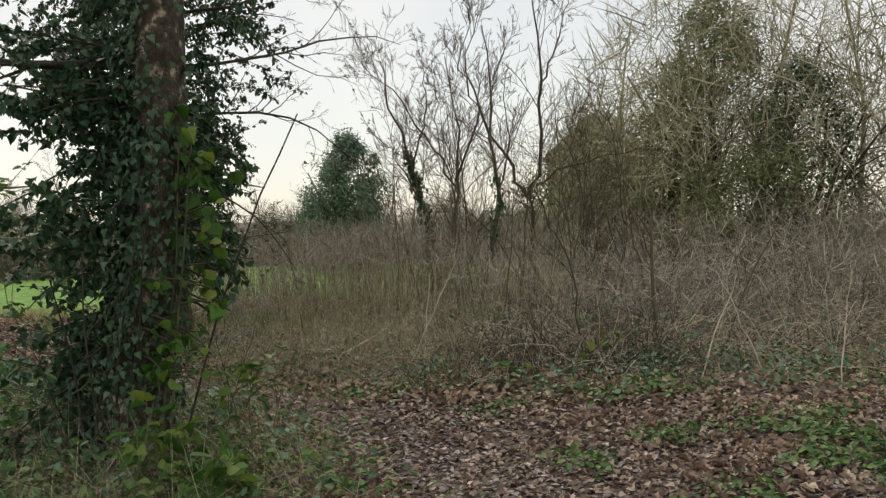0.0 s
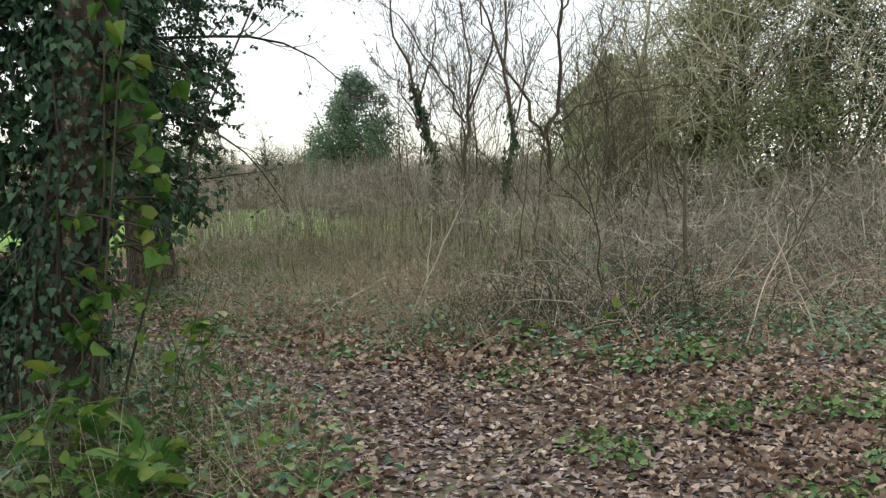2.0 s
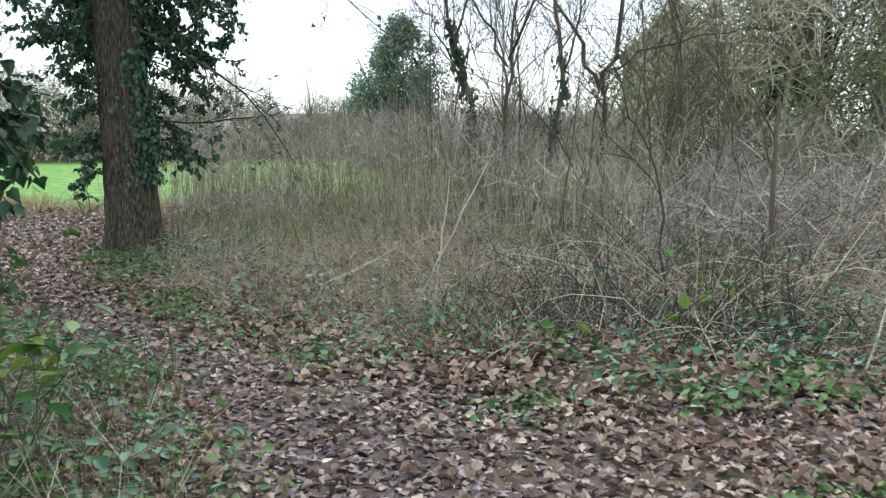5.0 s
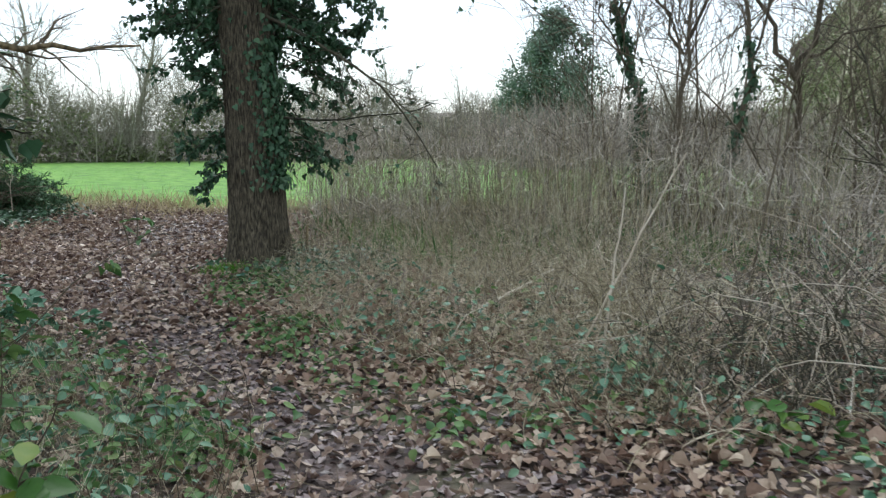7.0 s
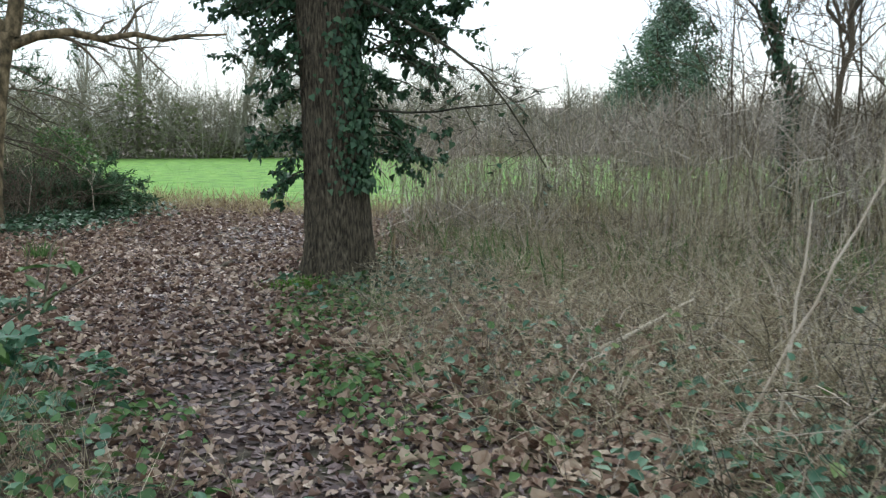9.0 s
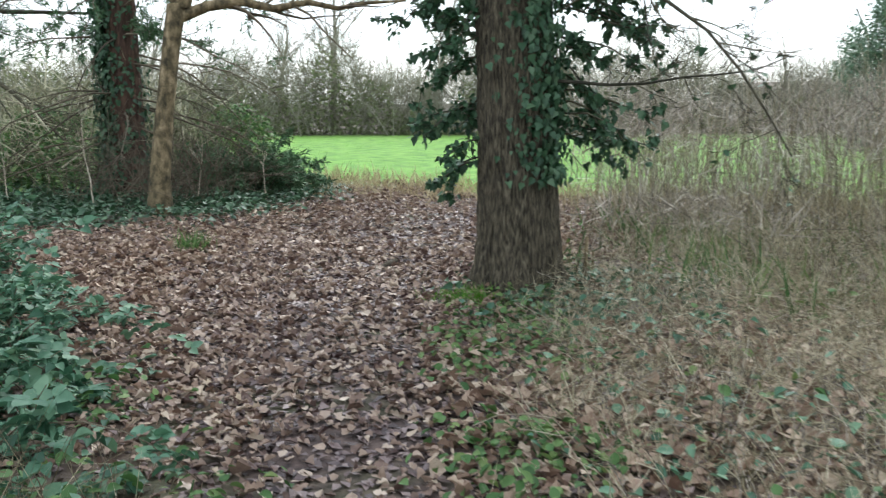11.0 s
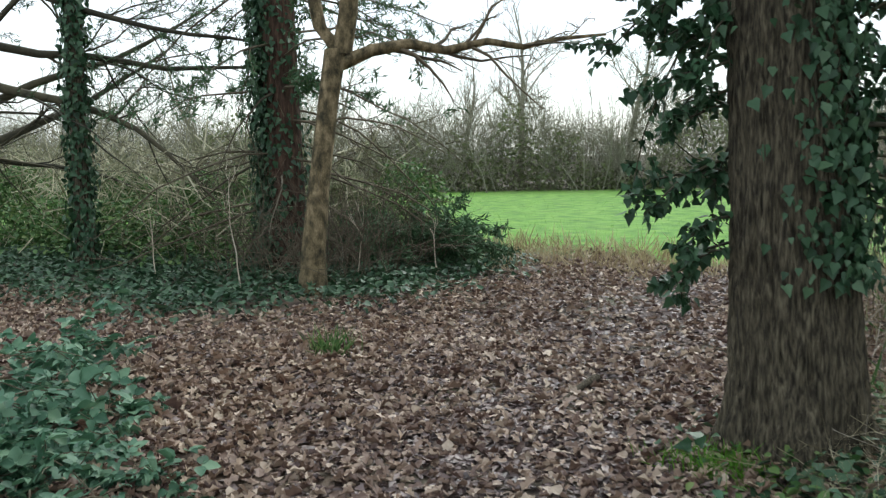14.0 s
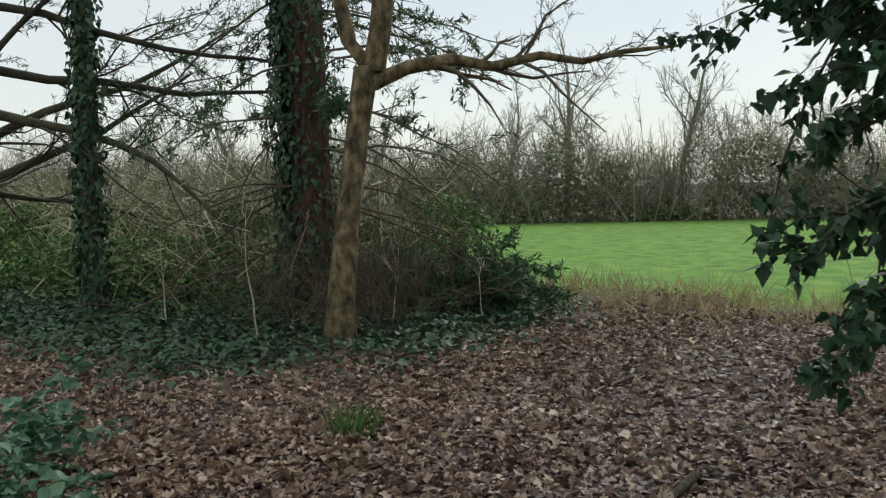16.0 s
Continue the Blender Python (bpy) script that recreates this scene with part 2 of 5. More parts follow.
def trefoil():
    v, f = [], []
    for a, k in ((0, 1.0), (75, 0.8), (-75, 0.8)):
        ca, sa, o = math.cos(math.radians(a)) * k * 0.6, math.sin(math.radians(a)) * k * 0.6, len(v)
        tv, tf = fan([(0.30, 0.14), (0.40, 0.42), (0.22, 0.78)], 0.16)
        v += [(x * ca - (y + 0.1) * sa, x * sa + (y + 0.1) * ca + 0.35, z * 0.6) for x, y, z in tv]
        f += [[i + o for i in q] for q in tf]
    return np.array(v), f


TREFOIL = trefoil()


def paths(start, direc, length, k=5, wobble=0.15, droop=0.0):
    """Wandering paths: (n, k, 3)."""
    n = len(start)
    P = np.zeros((n, k, 3))
    P[:, 0] = start
    d = unit(np.asarray(direc, float))
    step = (np.asarray(length) / (k - 1)).reshape(-1, 1)
    for i in range(1, k):
        d = unit(d + wobble * rng.normal(size=(n, 3)) + np.array([0, 0, -droop]))
        P[:, i] = P[:, i - 1] + d * step
    return P


def taper(r0, r1, k):
    r0, r1 = np.asarray(r0, float).reshape(-1, 1), np.asarray(r1, float).reshape(-1, 1)
    f = np.linspace(0, 1, k)[None]
    return r0 + (r1 - r0) * f


def grow(P, R, levels, kids, ratio=0.55, spread=0.8, up=0.15, wobble=0.18, k=5, low=0.25, thin=0.55, least=0.003):
    """Levels of side branches on given parent paths. Returns all (P, R) by level, the parents first."""
    out = [(P, R)]
    for lv in range(levels):
        n, kp = R.shape
        m = kids[lv]
        who = np.repeat(np.arange(n), m)
        f = low + (0.98 - low) * rng.random(n * m)
        i = np.minimum((f * (kp - 1)).astype(int), kp - 2)
        g = (f * (kp - 1) - i)[:, None]
        at = P[who, i] * (1 - g) + P[who, i + 1] * g
        tang = unit(P[who, i + 1] - P[who, i])
        rad = R[who, i] * (1 - g[:, 0]) + R[who, i + 1] * g[:, 0]
        side = rng.normal(size=(n * m, 3))
        side = unit(side - (side * tang).sum(1, keepdims=True) * tang)
        d = unit(tang + spread * side * rng.uniform(0.6, 1.3, (n * m, 1)) + np.array([0, 0, up]))
        L = np.linalg.norm(P[who, -1] - P[who, 0], axis=1) * ratio * rng.uniform(0.55, 1.2, n * m) * (1.15 - 0.6 * f)
        kk = 2 if lv == levels - 1 and levels > 1 else k
        P = paths(at, d, L, kk, wobble)
        R = taper(np.maximum(rad * thin, least), np.maximum(rad * thin * 0.25, least * 0.6), kk)
        out.append((P, R))
    return out


def put_levels(levels, thick, fine, sides=(8, 5, 4, 3, 3)):
    for i, (P, R) in enumerate(levels):
        (thick if i < 2 else fine).tubes(P, R, sides[min(i, len(sides) - 1)])


def points_on(P, R, n, out=0.0):
    """n random points on given tubes, with outward normals."""
    m, k = R.shape
    who, i, g = rng.integers(0, m, n), rng.integers(0, k - 1, n), rng.random((n, 1))
    at = P[who, i] * (1 - g) + P[who, i + 1] * g
    rad = R[who, i] * (1 - g[:, 0]) + R[who, i + 1] * g[:, 0]
    t = unit(P[who, i + 1] - P[who, i])
    s = rng.normal(size=(n, 3))
    s = unit(s - (s * t).sum(1, keepdims=True) * t)
    return at + s * (rad + out * rng.random(n))[:, None], s


def inside(x, y, poly):
    """Signed distance to a polygon's edge, positive inside."""
    p = np.stack([np.asarray(x, float), np.asarray(y, float)], -1)
    best, odd = np.full(p.shape[:-1], 1e9), np.zeros(p.shape[:-1], bool)
    for a, b in zip(poly, poly[1:] + poly[:1]):
        a, b = np.array(a, float), np.array(b, float)
        e = b - a
        t = np.clip(((p - a) @ e) / (e @ e), 0, 1)
        best = np.minimum(best, np.linalg.norm(p - a - t[..., None] * e, axis=-1))
        with np.errstate(divide="ignore", invalid="ignore"):
            odd ^= ((a[1] > p[..., 1]) != (b[1] > p[..., 1])) & (p[..., 0] < e[0] * (p[..., 1] - a[1]) / (e[1] if e[1] else 1e-9) + a[0])
    return np.where(odd, best, -best)


def smooth(a, b, x):
    t = np.clip((np.asarray(x, float) - a) / (b - a), 0, 1)
    return t * t * (3 - 2 * t)


def ripple(x, y, s=1.0, ph=0.0):
    """A cheap uneven field between about -1 and 1."""
    x, y = np.asarray(x, float) * s, np.asarray(y, float) * s
    return (np.sin(1.3 * x + 0.7 * y + ph) + np.sin(-0.8 * x + 1.7 * y + 2 * ph + 1) + np.sin(2.6 * x - 1.9 * y + 3 * ph) * 0.6 + np.sin(3.7 * x + 3.1 * y + ph * 5) * 0.4) / 2.4


# ---- plan ----
LITTER = [(-0.9, -4), (-1.0, 4), (-1.4, 6.2), (-2.3, 7.5), (-3.3, 8.7), (-5.2, 10.1), (-7.6, 10.6), (-12, 10.6), (-17, 10), (-17, 12.6), (-11, 12.9), (-10.4, 13.6), (-10.3, 15.2), (-10.5, 17.4), (-11.4, 19.6),
          (-5.6, 20.4), (-5.0, 16.5), (-4.8, 14.1), (-4.4, 12.6), (-3.2, 10.9), (-2.4, 10.1), (-1.4, 9.3), (0, 8.6), (1.0, 8.05), (3.5, 8.4), (9, 8.8), (9, 6.6), (2.6, 5.6), (1.3, 3.8), (1.1, -4)]
WORN = [(0.1, -4), (0.1, 3), (-0.6, 6.2), (-2.2, 8.7), (-4.4, 10.9), (-6.5, 13.4), (-8.0, 16.3), (-9.0, 20)]
IVYBED = [(-19, 12.1), (-15, 12.5), (-12, 12.75), (-10.6, 12.9), (-10.6, 14.4), (-10.1, 15.0), (-10.5, 17.1), (-12.0, 18.5), (-16, 17.6), (-20, 16)]
THICKET = [(-6.3, 17.6), (-4.7, 14.2), (-4.1, 12.6), (-3.1, 11.0), (-2.4, 10.3), (-1.4, 9.45), (-0.2, 8.8), (0.9, 8.25), (1.6, 8.3), (3.5, 8.5), (14, 9.2), (16, 24), (2, 21), (-7.0, 19.8)]
FIELD = [(-120, -10), (-30, 12.5), (-20, 16.5), (-13.5, 19.2), (-8, 20.4), (-3, 20.8), (1.5, 22.5), (3, 30), (-3, 52.5), (-20.3, 42.7), (-29.5, 36.5), (-60, 16), (-120, -14)]


def worn_distance(x, y):
    p = np.stack([np.asarray(x, float), np.asarray(y, float)], -1)
    best = np.full(p.shape[:-1], 1e9)
    for a, b in zip(WORN, WORN[1:]):
        a, b = np.array(a), np.array(b)
        e = b - a
        t = np.clip(((p - a) @ e) / (e @ e), 0, 1)
        best = np.minimum(best, np.linalg.norm(p - a - t[..., None] * e, axis=-1))
    return best


def ground_z(x, y):
    near = np.exp(-(np.hypot(np.asarray(x) + 3, np.asarray(y) - 9) / 22) ** 2)
    z = -0.18 + 0.12 * smooth(0.5, 2.6, worn_distance(x, y)) + near * (0.035 * ripple(x, y, 0.9) + 0.012 * ripple(x, y, 4.1, 2.0))
    z = z + 0.07 * np.exp(-((np.asarray(x) + 4.9) ** 2 + (np.asarray(y) - 13.5) ** 2) / 0.7)
    return z + 0.55 * smooth(0, 7, inside(x, y, [(1.0, 11), (16, 10), (18, 30), (4, 24)]))


def scatter(n, poly, soft=0.3, box=None):
    """About n points in a polygon, with a ragged edge; on the ground."""
    xs, ys = [p[0] for p in poly], [p[1] for p in poly]
    x0, y0, x1, y1 = box or (min(xs) - soft, min(ys) - soft, max(xs) + soft, max(ys) + soft)
    x, y = rng.uniform(x0, x1, n), rng.uniform(y0, y1, n)
    keep = inside(x, y, poly) + soft * (ripple(x, y, 2.3, 1.0) + 0.8 * rng.normal(size=n)) > 0
    x, y = x[keep], y[keep]
    return np.stack([x, y, ground_z(x, y)], -1)


FRONT_X = (-5.5, -4.4, -3.2, -2.4, -1.4, -0.2, 0.9, 1.6, 3.5, 14)
FRONT_Y = (11.5, 12.0, 11.0, 10.2, 9.4, 8.8, 8.2, 8.3, 8.5, 9.2)


def growth(x, y):
    """How tall the dry stems stand: low by the path, head-high at the back."""
    d = 0.75 * (np.asarray(y) - np.interp(x, FRONT_X, FRONT_Y))
    low = 0.30 + 0.2 * smooth(0.3, 2.5, d) + 1.1 * smooth(2.5, 4.2, d)
    high = 0.30 + 0.5 * smooth(0.2, 1.3, d) + 0.8 * smooth(3.6, 7.0, d)
    w = smooth(-1.5, -0.3, x)
    return (low * (1 - w) + high * w) * (1 + 0.16 * ripple(x, y, 1.1, 4.0))


UP = np.array([0.0, 0.0, 1.0])

# ---- ground: one sheet to the horizon ----
def axis(lo, hi, step, far):
    a = list(np.arange(lo, hi, step))
    d = step
    while a[-1] < far:
        d *= 1.35
        a.append(a[-1] + d)
    d = step
    while a[0] > -far:
        d *= 1.35
        a.insert(0, a[0] - d)
    return np.array(a)


gx, gy = axis(-14, 8, 0.17, 1500), axis(-2, 21, 0.17, 1500)
GX, GY = np.meshgrid(gx, gy)
gb = Batch()
idx = np.arange(GX.size).reshape(GX.shape)
gb.put(np.stack([GX, GY, ground_z(GX, GY)], -1), np.stack([idx[:-1, :-1], idx[:-1, 1:], idx[1:, 1:], idx[1:, :-1]], -1).reshape(-1, 4))


def ground_material():
    m = bpy.data.materials.new("woodland_ground")
    m.use_nodes = True
    n, l = m.node_tree.nodes, m.node_tree.links
    bsdf = n["Principled BSDF"]
    bsdf.inputs["Roughness"].default_value = 0.85
    co = n.new("ShaderNodeTexCoord")

    def tex(scale, detail=6):
        t = n.new("ShaderNodeTexNoise")
        t.inputs["Scale"].default_value, t.inputs["Detail"].default_value = scale, detail
        l.new(co.outputs["Object"], t.inputs["Vector"])
        return t.outputs["Fac"]

    def ramp(src, stops):
        r = n.new("ShaderNodeValToRGB")
        e = r.color_ramp.elements
        e[0].position, e[0].color = stops[0][0], (*stops[0][1], 1)
        e[1].position, e[1].color = stops[-1][0], (*stops[-1][1], 1)
        for p, c in stops[1:-1]:
            e.new(p).color = (*c, 1)
        l.new(src, r.inputs["Fac"])
        return r.outputs["Color"]

    def mix(f, a, b):
        x = n.new("ShaderNodeMix")
        x.data_type = "RGBA"
        l.new(f, x.inputs["Factor"])
        l.new(a, x.inputs["A"])
        l.new(b, x.inputs["B"])
        return x.outputs["Result"]

    def attr(name, jitter, scale):
        a = n.new("ShaderNodeAttribute")
        a.attribute_name = name
        j = n.new("ShaderNodeMath")
        j.operation = "MULTIPLY_ADD"
        j.inputs[1].default_value, j.inputs[2].default_value = jitter, -jitter / 2
        l.new(tex(scale), j.inputs[0])
        s = n.new("ShaderNodeMath")
        s.use_clamp = True
        l.new(a.outputs["Fac"], s.inputs[0])
        l.new(j.outputs[0], s.inputs[1])
        return s.outputs[0]

    soil = ramp(tex(3.0), [(0.35, (0.04, 0.028, 0.02)), (0.65, (0.13, 0.09, 0.06))])
    mud = ramp(tex(14.0), [(0.32, (0.03, 0.02, 0.018)), (0.68, (0.13, 0.09, 0.075))])
    turf = ramp(tex(2.6, 12), [(0.32, (0.06, 0.17, 0.012)), (0.52, (0.12, 0.29, 0.024)), (0.70, (0.20, 0.35, 0.05))])
    col = mix(attr("worn", 0.5, 2.0), soil, mud)
    col = mix(attr("turf", 0.7, 1.2), col, turf)
    l.new(col, bsdf.inputs["Base Color"])
    b = n.new("ShaderNodeBump")
    b.inputs["Strength"].default_value, b.inputs["Distance"].default_value = 0.6, 0.03
    l.new(tex(25.0, 8), b.inputs["Height"])
    l.new(b.outputs[0], bsdf.inputs["Normal"])
    return m


ground = gb.object("ground", ground_material())
for nm, val in (("worn", smooth(1.1, 0.3, worn_distance(GX, GY))), ("turf", smooth(-0.9, 0.9, inside(GX, GY, FIELD)))):
    ground.data.attributes.new(nm, "FLOAT", "POINT").data.foreach_set("value", val.ravel().astype(np.float32))
tagged(ground, "dark earth woodland floor with worn mud path and green field", "ground", kind="structure")


# ---- litter, grass and low plants ----
def carpet(name, mat, pts, size, template, lift, tilt, label, category, smooth_it=False):
    b = Batch()
    p = pts.copy()
    p[:, 2] += lift * rng.random(len(p)) + 0.004
    b.pieces(p, np.tile(UP, (len(p), 1)), size * rng.uniform(0.6, 1.35, len(p)), template, tilt)
    return tagged(b.object(name, mat, smooth_it), label, category, kind="stuff")


near_box = (-9, 4.5, 4.5, 15)
pl = scatter(42000, LITTER, 0.35, near_box)
pf = scatter(56000, LITTER, 0.4, (-17, 9, -4, 20.6))
pf = pf[rng.random(len(pf)) < 0.5 + 0.5 * smooth(0.25, 1.1, worn_distance(pf[:, 0], pf[:, 1]))]
carpet("fallen_leaves", M_LITTER, pf[:26000], 0.07, SCRAP, 0.03, 0.32, "brown fallen leaves covering the clearing", "leaf litter")
rng.shuffle(pl)
carpet("leaf_mulch", M_MULCH, np.concatenate([scatter(64000, LITTER, 0.3, near_box), scatter(14000, LITTER, 0.3, (-11, 12, -5, 20))]), 0.062, FLAKE, 0.008, 0.16, "dark sodden trodden leaves pressed into the mud", "leaf litter")
# thinner cover down the worn middle of the path
pl = pl[rng.random(len(pl)) < 0.78 + 0.22 * smooth(0.2, 1.0, worn_distance(pl[:, 0], pl[:, 1]))]
pl = np.concatenate([pl, scatter(9000, LITTER, 0.3, (-2, -4, 2, 4.6))])
rng.shuffle(pl)
half = len(pl) // 2
carpet("fallen_leaves", M_LITTER, pl[:half], 0.058, OAKLEAF, 0.03, 0.3, "brown fallen oak leaves lying on the muddy path", "leaf litter")
carpet("fallen_leaves", M_LITTER, pl[half:], 0.052, MAPLE, 0.03, 0.32, "brown fallen maple leaves lying on the muddy path", "leaf litter")
rim = np.concatenate([scatter(26000, LITTER, 0.5, (-9, 5, 5, 15)), scatter(14000, LITTER, 0.4, (-16, 11, -4, 20.6))])
keep = (np.abs(inside(rim[:, 0], rim[:, 1], LITTER)) < 0.6) | (worn_distance(rim[:, 0], rim[:, 1]) > 1.5)
carpet("fallen_leaves", M_RUST, rim[keep], 0.065, SCRAP, 0.05, 0.4, "rust and tan fallen leaves heaped along the path edge", "leaf litter")


def low_leaves(name, mat, pts, per, radius, height, size, template, label, category):
    """Small leafy plants: leaves on short stalks round each point."""
    b = Batch()
    c = np.repeat(pts, per, 0)
    off = rng.normal(size=(len(c), 2)) * radius
    c[:, :2] += off
    c[:, 2] = ground_z(c[:, 0], c[:, 1]) + 0.02 + height * rng.random(len(c)) ** 1.3
    nrm = np.concatenate([off / radius * 0.35, np.ones((len(c), 1))], 1)
    b.pieces(c, nrm, size * rng.uniform(0.55, 1.3, len(c)), template, 0.3)
    return tagged(b.object(name, mat), label, category, kind="stuff")


front = scatter(9000, LITTER, 0.6, (-6, 6, 9, 14.5))
d = inside(front[:, 0], front[:, 1], LITTER)
side = front[:, 1] > 8.0
green = (d < 0.5) & side & (ripple(front[:, 0], front[:, 1], 1.6, 3) + 0.35 * rng.normal(size=len(front)) > 0.1)
low_leaves("ground_ivy", M_NETTLE, front[green][:420], 9, 0.10, 0.10, 0.055, OVAL, "low green nettle and ivy leaves along the path edge", "undergrowth")
bank = scatter(5000, [(-4.3, 12.8), (-3.1, 10.9), (-2.3, 10.0), (-1.4, 9.2), (-0.1, 8.6), (0.9, 8.1), (9, 8.4), (9, 10), (1.5, 10), (-2, 11.2), (-4, 14)], 0.3)
low_leaves("bramble_carpet", M_BRAMBLE, bank[:380], 8, 0.13, 0.20, 0.06, OVAL, "dark green bramble leaves under the dry stems", "undergrowth")
patch = np.concatenate([scatter(1900, [(0.5, 5.6), (0.6, 6.6), (1.3, 6.7), (4.5, 7.1), (4.5, 5.6), (1.8, 5.1)], 0.25), scatter(900, [(-0.5, 8.3), (0.6, 7.2), (1.1, 7.5), (2.6, 8.1), (5, 8.4), (5, 8.8), (1.2, 8.3)], 0.2)])
rng.shuffle(patch)
patch = patch[ripple(patch[:, 0], patch[:, 1], 2.1, 5) > 0.15]
low_leaves("nettle_patch", M_NETTLE, patch[:420], 9, 0.09, 0.08, 0.05, OVAL, "small green nettle shoots growing through fallen leaves", "undergrowth")
ivy_pts = scatter(6200, IVYBED, 0.35)
low_leaves("ivy_carpet", M_IVY, ivy_pts, 5, 0.12, 0.13, 0.075, IVYLEAF, "dark green ivy carpet under the trees", "ivy")
oak_skirt = scatter(260, [(-5.5, 13.9), (-5.0, 12.9), (-4.0, 12.6), (-3.4, 13.2), (-3.8, 14.4)], 0.2)
low_leaves("ivy_skirt", M_IVY, oak_skirt, 5, 0.12, 0.12, 0.07, IVYLEAF, "ivy and green leaves round the oak foot", "ivy")
VERGE = [(-0.8, 3.2), (-0.85, 5.5), (-1.65, 7.25), (-2.7, 8.4), (-4.2, 9.3), (-5, 8.5), (-3.2, 6.5), (-2.8, 3)]
verge = scatter(3000, VERGE, 0.2)
low_leaves("verge_plants", M_NETTLE, verge[:420], 8, 0.12, 0.30, 0.06, OVAL, "green nettle leaves on the path verge", "undergrowth")
low_leaves("verge_plants", M_BRAMBLE, verge[420:660], 8, 0.13, 0.32, 0.065, OVAL, "green bramble and nettle leaves on the path verge", "undergrowth")


# ---- grass ----
def grass(name, mat, pts, size, label, lean=0.35):
    b = Batch()
    n = len(pts)
    nrm = np.concatenate([rng.normal(size=(n, 2)), np.full((n, 1), 0.1)], 1)
    b.pieces(pts, nrm, size * rng.uniform(0.5, 1.4, n), BLADE, 0.0, np.tile(UP, (n, 1)) + lean * rng.normal(size=(n, 3)))
    return tagged(b.object(name, mat), label, "grass", kind="stuff")


gp = scatter(26000, [(-24, 15.5), (-13.5, 19.4), (-8, 20.5), (-3, 21), (2, 23), (0, 34), (-20, 34), (-34, 22)], 0.8)
grass("meadow_grass", M_GRASS, gp, 0.05, "short bright green grass of the field")
ep = scatter(9000, [(-13.5, 18.8), (-11, 17.6), (-10.2, 18.8), (-6.6, 19.3), (-4, 19), (-3, 21), (-8, 21), (-13, 20.2)], 0.5)
grass("dry_grass", M_DRYGRASS, ep, 0.24, "pale dry grass along the field edge", 0.8)
mp = np.stack([rng.normal(-5.06, 0.17, 700), rng.normal(13.0, 0.08, 700), np.zeros(700)], -1)
mp[:, 2] = ground_z(mp[:, 0], mp[:, 1])
grass("moss_tuft", M_GRASS, mp, 0.09, "bright green moss and grass at the oak foot", 0.7)
tuft_at = np.array([-8.4, 13.1])
tp = np.concatenate([tuft_at + 0.07 * rng.normal(size=(130, 2)), np.zeros((130, 1))], 1)
tp[:, 2] = ground_z(tp[:, 0], tp[:, 1])
grass("grass_tuft", M_NETTLE, tp, 0.2, "small green grass tuft standing among fallen leaves", 0.6)


# ---- thicket of dry stems ----
def stems(name, mat, pts, height, radius, lean, wob, label, side_twigs=0, droop=0.0, k=5, shelve=True):
    b = Batch()
    n = len(pts)
    d = np.concatenate([lean * rng.normal(size=(n, 2)), np.ones((n, 1))], 1)
    L = height * rng.uniform(0.5, 1.2, n) * (growth(pts[:, 0], pts[:, 1]) if shelve else 1.0)
    P = paths(pts, d, L, k, wob, droop)
    R = taper(radius * rng.uniform(0.6, 1.3, n), np.full(n, radius * 0.35), k)
    b.tubes(P, R, 3)
    if side_twigs:
        for Q, S in grow(P, R, 1, [side_twigs], 0.33, 0.95, 0.05, 0.2, 2, 0.2, 0.75, 0.0022)[1:]:
            b.tubes(Q, S, 3)
    return tagged(b.object(name, mat), label, "dry stems", kind="stuff")


def clumps(n, poly, soft=0.3, s=1.5, ph=0.0, cut=0.0):
    """Scattered points gathered into uneven clumps."""
    p = scatter(n, poly, soft)
    return p[ripple(p[:, 0], p[:, 1], s, ph) + 0.45 * rng.normal(size=len(p)) > cut]


left_front = [(-4.6, 14.0), (-4.1, 12.6), (-3.1, 11.0), (-2.4, 10.3), (-1.4, 9.5), (-0.4, 9.1), (-0.2, 12.5), (-2.0, 15.2), (-4.6, 16.2)]
right = [(-1.5, 9.5), (-0.2, 8.9), (0.9, 8.35), (1.6, 8.4), (3.5, 8.6), (10, 9.2), (12, 17), (2, 16), (-0.8, 13)]
back = [(-6.4, 17.4), (-4.9, 14.9), (-3.0, 14.9), (-1.2, 14.6), (1, 14.6), (1.5, 21), (-7.0, 19.8)]
rback = [(1, 13), (4, 12), (14, 12), (17, 24), (2, 22)]
front_strip = [(-3.3, 11.0), (-2.4, 10.2), (-1.4, 9.4), (-0.2, 8.8), (0.9, 8.2), (1.6, 8.3), (3.5, 8.5), (9, 9.0), (9, 10.6), (1, 10.4), (-1.8, 11.4)]
# low matted grass and stalks beside the path
stems("dry_stalks", M_STRAW, clumps(7200, left_front, 0.25, 1.9, 1.0, -0.3), 1.05, 0.003, 0.9, 0.30, "tangle of low tan dry grass stalks", 3, 0.14, 4)
stems("dry_stalks", M_GREYSTEM, clumps(2200, left_front, 0.25, 1.6, 2.0, -0.1), 1.2, 0.003, 0.8, 0.34, "grey matted dry stalks in the low tangle", 3, 0.15, 4)
